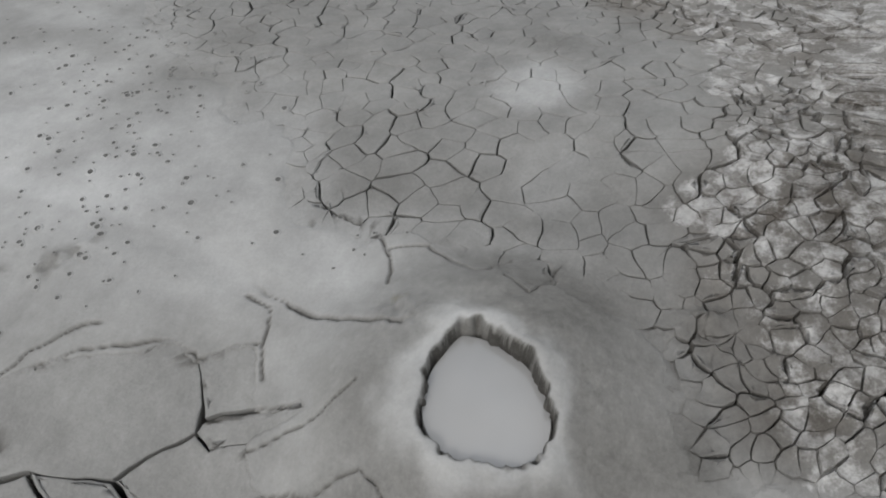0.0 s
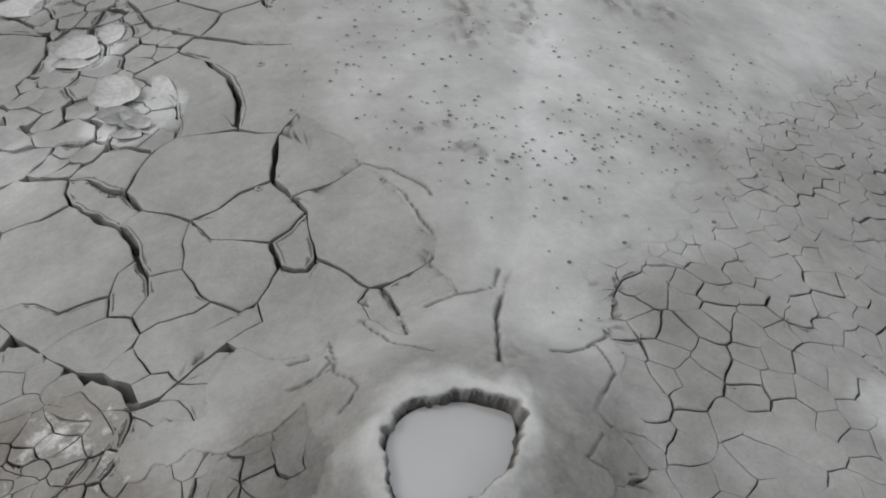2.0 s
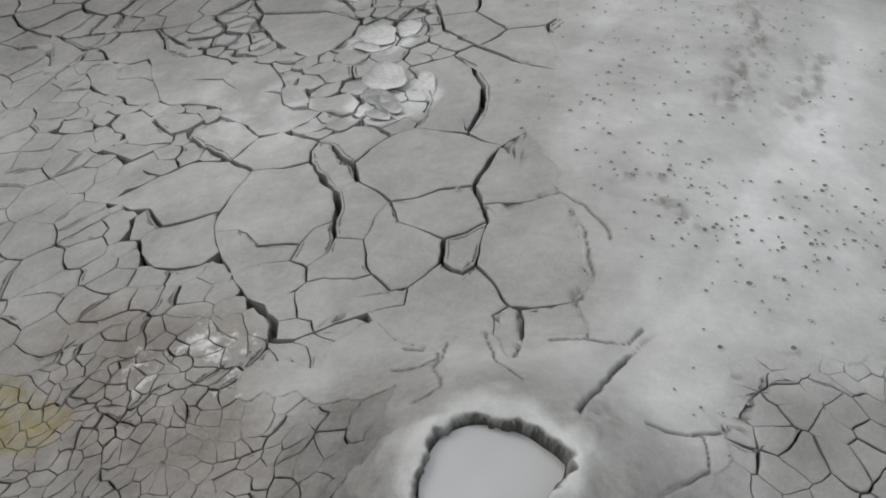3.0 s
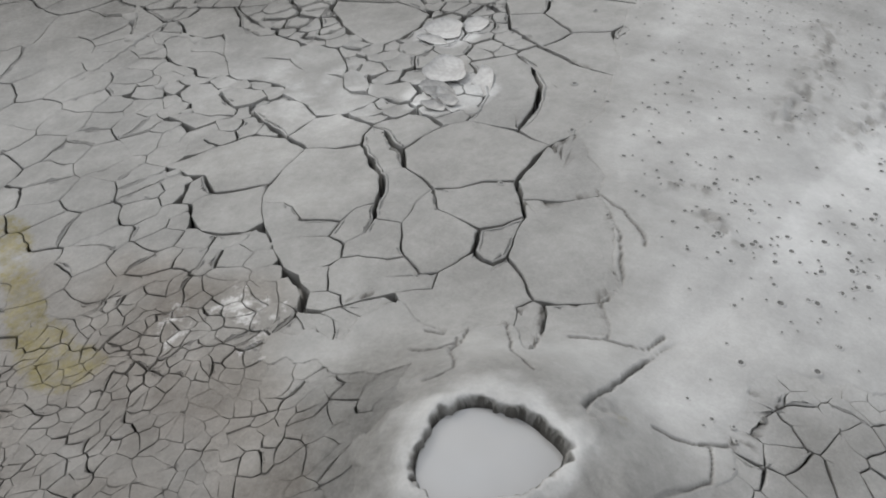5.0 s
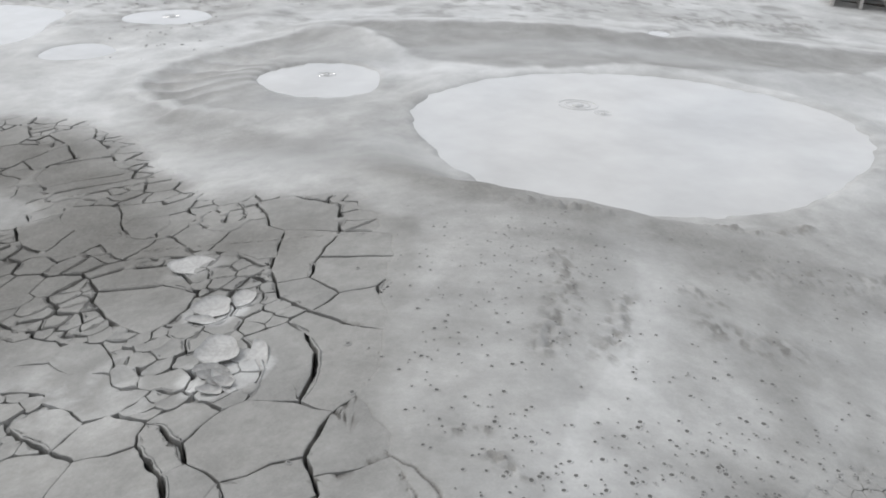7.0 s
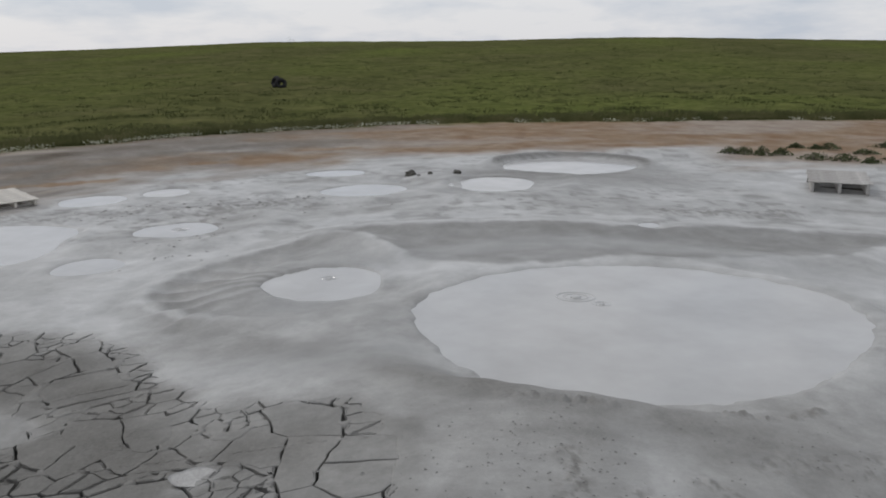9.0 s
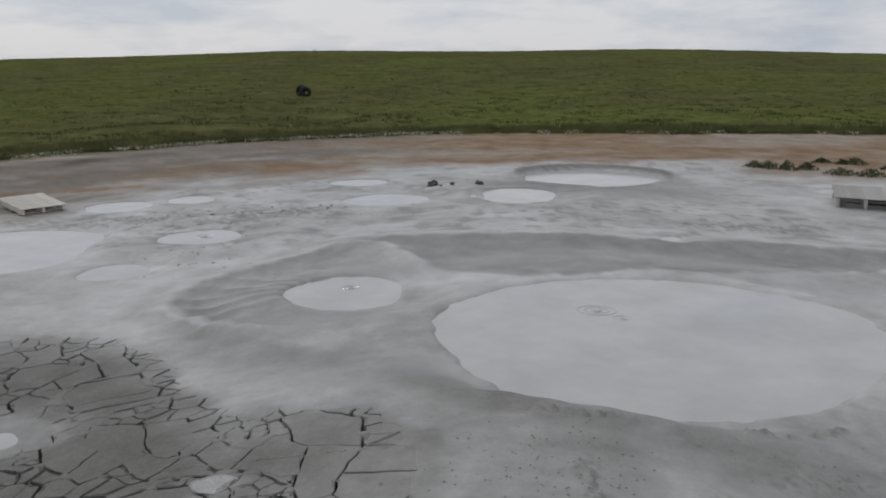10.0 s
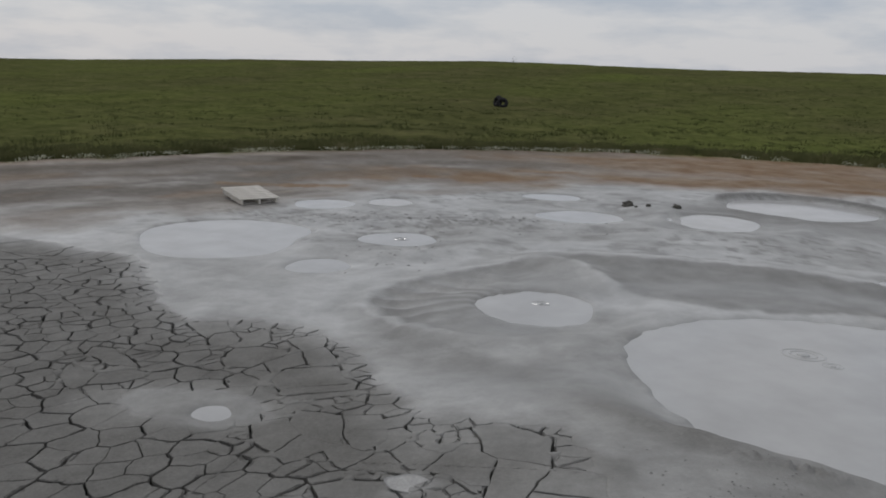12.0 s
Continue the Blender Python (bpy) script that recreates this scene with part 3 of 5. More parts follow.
        links.new(salt, some.inputs[0])
        links.new(ramp(nodes, links, fr.outputs[0], [(0.0, (0.95,) * 3), (1.0, (1.06,) * 3)]), some.inputs[1])
        salt = some.outputs[0]
    col = mixed(nodes, links, broken(salt, 6.0), col, ramp(nodes, links, mid, [(0.3, (0.33, 0.325, 0.315)), (0.7, (0.60, 0.595, 0.58))]))
    g1, g2 = noise_tex(nodes, links, 0.35, 6, 0.65, geo), noise_tex(nodes, links, 3.0, 6, 0.7, geo)
    g3 = noise_tex(nodes, links, 0.9, 8, 0.75, geo)
    green = mixed(nodes, links, 0.5, ramp(nodes, links, g1, [(0.3, (0.046, 0.049, 0.020)), (0.5, (0.080, 0.084, 0.034)), (0.7, (0.130, 0.116, 0.060))]),
                  ramp(nodes, links, g2, [(0.3, (0.042, 0.048, 0.018)), (0.7, (0.130, 0.132, 0.056))]))
    green = mixed(nodes, links, sb.outputs[1], green, ramp(nodes, links, g2, [(0.3, (0.060, 0.082, 0.020)), (0.7, (0.135, 0.150, 0.048))]))
    green = mixed(nodes, links, 1.0, green, ramp(nodes, links, g3, [(0.36, (0.82, 0.83, 0.84)), (0.5, (1.0, 1.0, 1.0)), (0.64, (1.18, 1.16, 1.12))]), "MULTIPLY")
    col = mixed(nodes, links, sb.outputs[2], col, green)
    speck = ramp(nodes, links, mixed(nodes, links, 0.45, fine, noise_tex(nodes, links, 45, 5, 0.7, geo)), [(0.32, (0.85,) * 3), (0.68, (1.13,) * 3)] if vary else [(0.32, (0.89,) * 3), (0.68, (1.09,) * 3)])
    col = mixed(nodes, links, 1.0, col, speck, "MULTIPLY")
    grain = noise_tex(nodes, links, 60, 8, 0.8, geo)
    coarse = mixed(nodes, links, td.outputs["Fac"], (1.0, 1.0, 1.0), ramp(nodes, links, grain, [(0.36, (0.70, 0.69, 0.68)), (0.64, (1.22, 1.22, 1.21))]))
    col = mixed(nodes, links, 1.0, col, coarse, "MULTIPLY")
    blotch = noise_tex(nodes, links, 5.5, 9, 0.72, geo)
    col = mixed(nodes, links, 1.0, col, ramp(nodes, links, blotch, [(0.34, (0.84, 0.84, 0.835)), (0.66, (1.12, 1.12, 1.115))]), "MULTIPLY")
    col = mixed(nodes, links, 1.0, col, (1.005, 1.0, 0.992), "MULTIPLY")
    links.new(col, bsdf.inputs["Base Color"])
    rough = nodes.new("ShaderNodeMapRange")
    rough.inputs["To Min"].default_value, rough.inputs["To Max"].default_value = 0.85, 0.33
    links.new(sb.outputs[0], rough.inputs["Value"])
    links.new(rough.outputs[0], bsdf.inputs["Roughness"])
    gloss = nodes.new("ShaderNodeMapRange")
    gloss.inputs["To Min"].default_value, gloss.inputs["To Max"].default_value = 0.08, 0.6
    links.new(sb.outputs[0], gloss.inputs["Value"])
    matt = nodes.new("ShaderNodeMath")
    matt.operation, matt.inputs[0].default_value = "SUBTRACT", 1.0
    links.new(sb.outputs[2], matt.inputs[1])
    shine = nodes.new("ShaderNodeMath")
    shine.operation = "MULTIPLY"
    links.new(gloss.outputs[0], shine.inputs[0]), links.new(matt.outputs[0], shine.inputs[1])
    links.new(shine.outputs[0], bsdf.inputs["Specular IOR Level"])
    bump = nodes.new("ShaderNodeBump")
    bump.inputs["Strength"].default_value, bump.inputs["Distance"].default_value = (0.75, 0.007) if vary else (0.5, 0.005)
    heap = nodes.new("ShaderNodeMath")
    heap.operation = "MULTIPLY"
    links.new(grain, heap.inputs[0]), links.new(td.outputs["Fac"], heap.inputs[1])
    rise = nodes.new("ShaderNodeMath")
    rise.operation, rise.inputs[1].default_value = "MULTIPLY_ADD", 2.6
    links.new(heap.outputs[0], rise.inputs[0]), links.new(mixed(nodes, links, 0.5, mid, fine), rise.inputs[2])
    links.new(rise.outputs[0], bump.inputs["Height"])
    links.new(bump.outputs[0], bsdf.inputs["Normal"])
    return m


def plain_material(name, stops, scale, rough=0.8, bump=0.3, distance=0.003, spec=0.1):
    m, nodes, links, bsdf = node_material(name)
    co = nodes.new("ShaderNodeTexCoord").outputs["Object"]
    n, f = noise_tex(nodes, links, scale, 5, 0.65, co), noise_tex(nodes, links, scale * 6, 4, 0.7, co)
    col = mixed(nodes, links, 1.0, ramp(nodes, links, n, stops), ramp(nodes, links, f, [(0.3, (0.8, 0.8, 0.8)), (0.7, (1.12, 1.12, 1.12))]), "MULTIPLY")
    links.new(col, bsdf.inputs["Base Color"])
    bsdf.inputs["Roughness"].default_value, bsdf.inputs["Specular IOR Level"].default_value = rough, spec
    b = nodes.new("ShaderNodeBump")
    b.inputs["Strength"].default_value, b.inputs["Distance"].default_value = bump, distance
    links.new(f, b.inputs["Height"])
    links.new(b.outputs[0], bsdf.inputs["Normal"])
    return m


def slurry_material(name="liquid_mud", dim=1.0, film=0.6, rough=0.12):
    m, nodes, links, bsdf = node_material(name)
    geo = nodes.new("ShaderNodeNewGeometry").outputs["Position"]
    n = noise_tex(nodes, links, 2.2, 4, 0.55, geo)
    links.new(ramp(nodes, links, n, [(0.3, (0.428 * dim, 0.425 * dim, 0.41 * dim)), (0.7, (0.527 * dim, 0.525 * dim, 0.51 * dim))]), bsdf.inputs["Base Color"])
    bsdf.inputs["Roughness"].default_value, bsdf.inputs["Specular IOR Level"].default_value = rough, film
    b = nodes.new("ShaderNodeBump")
    b.inputs["Strength"].default_value, b.inputs["Distance"].default_value = 0.12, 0.004
    links.new(noise_tex(nodes, links, 9, 3, 0.5, geo), b.inputs["Height"])
    links.new(b.outputs[0], bsdf.inputs["Normal"])
    return m


MUD = mud_material("drying_mud")
PLATE = mud_material("cracked_mud", vary=True)
SLURRY = slurry_material("liquid_mud", 0.83)
THICK = slurry_material("thick_mud", 0.58, 1.0, 0.05)
ROCK = plain_material("dark_clod", [(0.3, (0.05, 0.047, 0.042)), (0.7, (0.12, 0.115, 0.10))], 6)
WOOD = plain_material("weathered_wood", [(0.3, (0.30, 0.285, 0.265)), (0.7, (0.48, 0.465, 0.44))], 5)
# near-black wood: paints the shade inside the grey pallet's openings
SHADED = plain_material("shaded_wood", [(0.3, (0.035, 0.032, 0.028)), (0.7, (0.10, 0.092, 0.08))], 5)
TAN = plain_material("tan_wood", [(0.3, (0.48, 0.45, 0.40)), (0.7, (0.66, 0.63, 0.57))], 5)
SHRUB = plain_material("saltwort_leaf", [(0.3, (0.05, 0.06, 0.03)), (0.7, (0.13, 0.15, 0.075))], 4)
GRASS = plain_material("meadow_grass", [(0.3, (0.045, 0.055, 0.020)), (0.6, (0.095, 0.105, 0.040)), (0.75, (0.18, 0.16, 0.08))], 0.9)
RIM = plain_material("rim_grass", [(0.3, (0.075, 0.085, 0.032)), (0.6, (0.15, 0.148, 0.065)), (0.75, (0.29, 0.25, 0.15))], 1.2)
BLOOM = plain_material("pale_bloom", [(0.3, (0.30, 0.31, 0.20)), (0.7, (0.62, 0.62, 0.50))], 3)
RUBBER = plain_material("old_rubber", [(0.3, (0.012, 0.012, 0.013)), (0.7, (0.035, 0.034, 0.033))], 5)


# ---- mesh helpers ----
def tint(mesh, places=None):
    """Stores the tones of the place at every vertex."""
    n = len(mesh.vertices)
    if places is None:
        places = np.empty(n * 3)
        mesh.vertices.foreach_get("co", places)
        places = places.reshape(-1, 3)
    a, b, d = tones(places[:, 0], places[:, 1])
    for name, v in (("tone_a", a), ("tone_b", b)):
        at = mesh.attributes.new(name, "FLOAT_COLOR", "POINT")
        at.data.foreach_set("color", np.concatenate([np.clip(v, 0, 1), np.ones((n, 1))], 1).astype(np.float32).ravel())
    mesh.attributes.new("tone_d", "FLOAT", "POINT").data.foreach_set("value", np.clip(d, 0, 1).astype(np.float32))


def mesh_of(name, verts, faces, material, smooth=True):
    me = bpy.data.meshes.new(name)
    me.from_pydata([tuple(v) for v in verts], [], faces)
    me.materials.append(material)
    if smooth:
        me.polygons.foreach_set("use_smooth", [True] * len(me.polygons))
    me.update()
    return me


def part(name, bm, material, parent, label=""):
    me = bpy.data.meshes.new(name)
    bm.to_mesh(me)
    bm.free()
    me.materials.append(material)
    ob = new(name, me)
    ob.parent = parent
    return tagged(ob, label)


def build_pool(pool):
    name, cx, cy, level, a, b, turn = pool
    n = 120
    an = np.linspace(0, 2 * np.pi, n, endpoint=False)
    c, s = math.cos(radians(turn)), math.sin(radians(turn))
    wob = pool_outline(pool, an)
    verts, faces = [(0, 0, 0)], []
    for f in (0.35, 0.7, 0.97, 0.98, 1.06):
        u, v = a * np.cos(an) * wob * f, b * np.sin(an) * wob * f
        verts += [(u[k] * c - v[k] * s, u[k] * s + v[k] * c, 0.0 if f < 1 else -0.03) for k in range(n)]
    faces += [(0, 1 + k, 1 + (k + 1) % n) for k in range(n)]
    for r in range(4):
        faces += [(1 + r * n + k, 1 + (r + 1) * n + k, 1 + (r + 1) * n + (k + 1) % n, 1 + r * n + (k + 1) % n) for k in range(n)]
    ob = new("mud_pool", mesh_of("mud_pool", verts, faces, SLURRY))
    ob.location = (cx, cy, level - 0.012)
    return tagged(ob, "pale grey liquid mud pool mirroring the sky", "mud pool", "mud pools", kind="structure")


for pool in POOLS:
    build_pool(pool)


def build_vent_pool():
    n = 64
    an = np.linspace(0, 2 * np.pi, n, endpoint=False)
    verts, faces = [(0, 0, 0)], []
    reach = np.interp(np.degrees(an), [v[0] for v in VENT_RADII], [v[1] for v in VENT_RADII], period=360)
    for f, dz in ((0.25, 0.0), (0.5, 0.0), (0.75, 0.0), (1.06, 0.0), (1.07, 0.0), (1.14, -0.05)):
        verts += [(r * f * math.cos(t), r * f * math.sin(t), dz) for t, r in zip(an, reach)]
    faces += [(0, 1 + k, 1 + (k + 1) % n) for k in range(n)]
    for r in range(5):
        faces += [(1 + r * n + k, 1 + (r + 1) * n + k, 1 + (r + 1) * n + (k + 1) % n, 1 + r * n + (k + 1) % n) for k in range(n)]
    ob = new("mud_pool", mesh_of("mud_pool", verts, faces, THICK))
    ob.location = VENT
    return tagged(ob, "small bubbling mud pool in a torn rim", "mud pool", "mud pools", kind="structure")


build_vent_pool()


# ---- cracked mud: cells of drying mud, each a plate with its own edge ----
BROAD = []


def slab(*corners):
    """A broad plate by its corners."""
    BROAD.append(np.array(corners))


slab((-0.559, 1.433), (-0.552, 1.334), (-0.519, 1.271), (-0.452, 1.281), (-0.419, 1.268), (-0.366, 1.221), (-0.263, 1.236), (-0.249, 1.296), (-0.215, 1.327), (-0.232, 1.382), (-0.270, 1.453), (-0.343, 1.530), (-0.411, 1.589), (-0.471, 1.559), (-0.559, 1.545))
slab((-0.459, 1.191), (-0.388, 1.119), (-0.333, 1.164), (-0.265, 1.181), (-0.263, 1.236), (-0.366, 1.221), (-0.419, 1.268), (-0.452, 1.281), (-0.519, 1.271))
slab((-0.265, 1.181), (-0.207, 1.160), (-0.182, 1.211), (-0.187, 1.262), (-0.215, 1.327), (-0.249, 1.296), (-0.263, 1.236))
slab((-0.300, 1.040), (-0.247, 1.028), (-0.214, 1.071), (-0.181, 1.110), (-0.207, 1.160), (-0.265, 1.181), (-0.333, 1.164), (-0.388, 1.119))
slab((-0.181, 1.110), (-0.146, 1.132), (-0.077, 1.135), (-0.051, 1.155), (-0.086, 1.203), (-0.120, 1.264), (-0.187, 1.262), (-0.182, 1.211), (-0.207, 1.160))
slab((-0.232, 1.382), (-0.215, 1.327), (-0.187, 1.262), (-0.120, 1.264), (-0.119, 1.338), (-0.098, 1.413), (-0.154, 1.459), (-0.218, 1.502), (-0.270, 1.453))
slab((-0.411, 1.589), (-0.343, 1.530), (-0.270, 1.453), (-0.218, 1.502), (-0.262, 1.584), (-0.299, 1.604), (-0.379, 1.673), (-0.433, 1.690), (-0.432, 1.644))
slab((-0.098, 1.413), (-0.119, 1.338), (-0.120, 1.264), (-0.086, 1.203), (-0.051, 1.155), (0.011, 1.116), (0.045, 1.131), (0.070, 1.171), (0.090, 1.212), (0.067, 1.284), (0.003, 1.310), (-0.058, 1.334))
slab((-0.058, 1.334), (0.003, 1.310), (0.067, 1.284), (0.106, 1.316), (0.142, 1.364), (0.112, 1.421), (0.074, 1.503), (-0.001, 1.478), (-0.043, 1.436), (-0.098, 1.413))
slab((0.090, 1.212), (0.120, 1.193), (0.148, 1.189), (0.165, 1.223), (0.151, 1.278), (0.142, 1.364), (0.106, 1.316), (0.067, 1.284))
slab((0.151, 1.278), (0.165, 1.223), (0.216, 1.179), (0.267, 1.112), (0.316, 1.118), (0.386, 1.161), (0.407, 1.191), (0.415, 1.234), (0.389, 1.287), (0.376, 1.363), (0.339, 1.440), (0.286, 1.514), (0.223, 1.462), (0.170, 1.444), (0.112, 1.421), (0.142, 1.364))
slab((-0.218, 1.502), (-0.154, 1.459), (-0.098, 1.413), (-0.043, 1.436), (-0.001, 1.478), (0.074, 1.503), (0.091, 1.592), (0.100, 1.700), (-0.014, 1.757), (-0.156, 1.780), (-0.214, 1.736), (-0.244, 1.669), (-0.262, 1.584))
slab((-0.379, 1.673), (-0.299, 1.604), (-0.262, 1.584), (-0.244, 1.669), (-0.214, 1.736), (-0.290, 1.787), (-0.351, 1.790), (-0.373, 1.752), (-0.412, 1.720), (-0.433, 1.690))
slab((-0.319, 2.151), (-0.237, 2.057), (-0.181, 1.948), (-0.154, 1.860), (-0.156, 1.780), (-0.084, 1.769), (-0.001, 1.764), (-0.004, 1.890), (-0.035, 2.032), (-0.105, 2.161), (-0.178, 2.235), (-0.249, 2.194))
slab((-0.105, 2.161), (-0.035, 2.032), (-0.004, 1.890), (-0.001, 1.764), (0.100, 1.700), (0.152, 1.779), (0.193, 1.910), (0.153, 2.153), (0.007, 2.205), (-0.135, 2.300), (-0.178, 2.235))
slab((0.091, 1.592), (0.074, 1.503), (0.112, 1.421), (0.170, 1.444), (0.223, 1.462), (0.286, 1.514), (0.280, 1.598), (0.152, 1.779), (0.100, 1.700))
slab((-0.559, 1.545), (-0.471, 1.559), (-0.411, 1.589), (-0.432, 1.644), (-0.433, 1.690), (-0.565, 1.755), (-0.630, 1.713), (-0.659, 1.601))
slab((-0.747, 1.642), (-0.659, 1.601), (-0.651, 1.666), (-0.630, 1.713), (-0.634, 1.730), (-0.748, 1.821), (-0.844, 1.818), (-0.877, 1.748))
slab((-0.197, 1.079), (-0.149, 1.004), (-0.118, 1.004), (-0.099, 0.969), (-0.064, 1.004), (-0.017, 1.043), (0.055, 1.078), (0.045, 1.131), (0.011, 1.116), (-0.051, 1.155), (-0.077, 1.135), (-0.146, 1.132), (-0.181, 1.110))
slab((-0.217, 1.003), (-0.184, 0.984), (-0.149, 1.004), (-0.197, 1.079), (-0.214, 1.071), (-0.247, 1.028))
slab((-0.166, 0.938), (-0.133, 0.945), (-0.099, 0.969), (-0.118, 1.004), (-0.149, 1.004), (-0.184, 0.984))
slab((0.055, 1.078), (-0.017, 1.043), (0.080, 0.951), (0.161, 0.929), (0.191, 0.971), (0.259, 1.006), (0.240, 1.077), (0.267, 1.112), (0.216, 1.179), (0.165, 1.223), (0.148, 1.189), (0.120, 1.193), (0.090, 1.212), (0.070, 1.171), (0.045, 1.131))
slab((0.267, 1.112), (0.240, 1.077), (0.259, 1.006), (0.303, 0.909), (0.331, 0.935), (0.320, 1.011), (0.293, 1.106))
slab((0.320, 1.011), (0.367, 1.025), (0.409, 1.033), (0.433, 1.060), (0.415, 1.118), (0.386, 1.161), (0.316, 1.118), (0.293, 1.106))
slab((-0.709, 1.271), (-0.716, 1.243), (-0.681, 1.183), (-0.609, 1.131), (-0.549, 1.124), (-0.485, 1.143), (-0.459, 1.191), (-0.519, 1.271), (-0.552, 1.334), (-0.561, 1.358), (-0.616, 1.325), (-0.687, 1.299))
slab((-0.846, 1.357), (-0.791, 1.364), (-0.687, 1.299), (-0.616, 1.325), (-0.561, 1.358), (-0.559, 1.433), (-0.559, 1.545), (-0.659, 1.601), (-0.786, 1.593), (-0.854, 1.519), (-0.897, 1.459), (-0.946, 1.396))
slab((-0.803, 1.328), (-0.745, 1.239), (-0.716, 1.243), (-0.709, 1.271), (-0.687, 1.299), (-0.791, 1.364))
slab((-0.425, 2.878), (-0.396, 2.686), (-0.329, 2.553), (-0.203, 2.584), (-0.220, 2.777), (-0.199, 3.022), (-0.455, 3.085))
slab((-0.622, 3.316), (-0.535, 3.136), (-0.455, 3.085), (-0.199, 3.022), (-0.242, 3.155), (-0.274, 3.350), (-0.418, 3.445), (-0.592, 3.519), (-0.732, 3.477))
slab((-0.220, 2.777), (0.082, 2.742), (0.037, 3.003), (-0.199, 3.022))
slab((-0.203, 2.584), (-0.057, 2.443), (0.056, 2.478), (0.094, 2.538), (0.082, 2.742), (-0.220, 2.777))
slab((-0.329, 2.553), (-0.279, 2.431), (-0.200, 2.377), (-0.119, 2.305), (-0.057, 2.443), (-0.203, 2.584))
slab((-0.119, 2.305), (0.020, 2.215), (0.162, 2.148), (0.148, 2.314), (0.056, 2.478), (-0.057, 2.443))
slab((-0.620, 2.883), (-0.476, 2.751), (-0.396, 2.686), (-0.425, 2.878), (-0.455, 3.085), (-0.571, 3.019), (-0.658, 2.918))
slab((-1.348, 3.337), (-1.208, 3.136), (-1.105, 3.104), (-1.051, 3.286), (-1.241, 3.577), (-1.453, 3.542))
slab((-1.505, 3.222), (-1.208, 3.136), (-1.348, 3.337), (-1.453, 3.542), (-1.761, 3.564), (-1.688, 3.385))
slab((-1.080, 2.618), (-0.802, 2.627), (-0.627, 2.520), (-0.850, 2.812), (-1.040, 2.813), (-1.178, 2.737))
slab((-1.046, 2.521), (-0.906, 2.373), (-0.697, 2.223), (-0.624, 2.291), (-0.600, 2.391), (-0.627, 2.520), (-0.802, 2.627), (-1.080, 2.618))
CURLED = set()


def curled_slab(*corners):
    """A thin flake whose edges curl up."""
    CURLED.add(len(BROAD))
    slab(*corners)


slab((-2.068, 3.847), (-2.033, 3.835), (-1.727, 3.997), (-1.631, 4.066), (-1.746, 4.118), (-1.897, 4.309), (-2.218, 4.190), (-2.194, 3.979))
slab((-1.996, 3.747), (-1.947, 3.730), (-1.754, 3.844), (-1.583, 3.923), (-1.631, 4.066), (-1.727, 3.997), (-2.033, 3.835))
slab((-1.929, 3.642), (-1.724, 3.728), (-1.564, 3.830), (-1.442, 3.945), (-1.583, 3.923), (-1.754, 3.844), (-1.947, 3.730))
slab((-2.259, 4.091), (-2.218, 4.190), (-2.115, 4.295), (-2.298, 4.529), (-2.353, 4.439), (-2.427, 4.250))
slab((-2.115, 4.295), (-1.897, 4.309), (-1.942, 4.392), (-2.210, 4.681), (-2.298, 4.529))
slab((-2.298, 4.529), (-2.210, 4.681), (-2.237, 4.769), (-2.381, 4.943), (-2.557, 4.751))
slab((-2.623, 4.125), (-2.447, 4.152), (-2.427, 4.250), (-2.353, 4.439), (-2.420, 4.547), (-2.656, 4.559), (-2.806, 4.473), (-2.788, 4.351), (-2.697, 4.196))
slab((-3.108, 4.576), (-3.010, 4.473), (-2.887, 4.487), (-2.849, 4.579), (-2.896, 4.688), (-3.060, 4.808), (-3.145, 4.705))
slab((-2.896, 4.688), (-2.849, 4.579), (-2.887, 4.487), (-2.806, 4.473), (-2.656, 4.559), (-2.644, 4.697), (-2.793, 4.895), (-2.887, 4.940), (-2.922, 4.810), (-3.060, 4.808))
slab((-3.530, 4.869), (-3.227, 4.648), (-3.108, 4.576), (-3.145, 4.705), (-3.060, 4.808), (-3.242, 4.975), (-3.426, 4.940))
slab((-3.380, 3.532), (-3.278, 3.499), (-3.257, 3.576), (-3.305, 3.662), (-3.346, 3.776), (-3.498, 3.811), (-3.669, 3.862), (-3.630, 3.761), (-3.531, 3.633))
slab((-3.305, 3.662), (-3.257, 3.576), (-3.081, 3.687), (-2.992, 3.822), (-3.080, 3.902), (-3.201, 3.894), (-3.346, 3.776))
slab((-3.712, 4.027), (-3.534, 3.972), (-3.398, 3.904), (-3.146, 3.936), (-3.260, 4.012), (-3.412, 4.102), (-3.617, 4.191), (-3.775, 4.170))
slab((-1.804, 3.203), (-1.724, 3.110), (-1.558, 3.017), (-1.537, 3.108), (-1.547, 3.309), (-1.697, 3.416), (-1.728, 3.467), (-1.944, 3.391))
slab((-1.438, 2.926), (-1.373, 2.967), (-1.321, 3.086), (-1.237, 3.186), (-1.359, 3.368), (-1.547, 3.309), (-1.537, 3.108), (-1.558, 3.017))
slab((-1.135, 3.129), (-1.065, 3.136), (-1.204, 3.357), (-1.339, 3.355), (-1.237, 3.186))
slab((-1.065, 3.136), (-0.981, 3.111), (-0.957, 3.216), (-0.938, 3.340), (-1.045, 3.413), (-1.204, 3.357))
slab((-1.054, 3.025), (-1.126, 2.893), (-0.874, 2.882), (-0.707, 2.827), (-0.866, 2.992), (-0.981, 3.111), (-1.050, 3.104))
slab((-1.054, 3.025), (-1.050, 3.104), (-1.065, 3.136), (-1.135, 3.129), (-1.237, 3.186), (-1.321, 3.086), (-1.126, 2.893))
slab((-0.917, 3.255), (-0.957, 3.216), (-0.981, 3.111), (-0.866, 2.992), (-0.806, 2.936), (-0.730, 2.913), (-0.706, 3.116), (-0.847, 3.191))
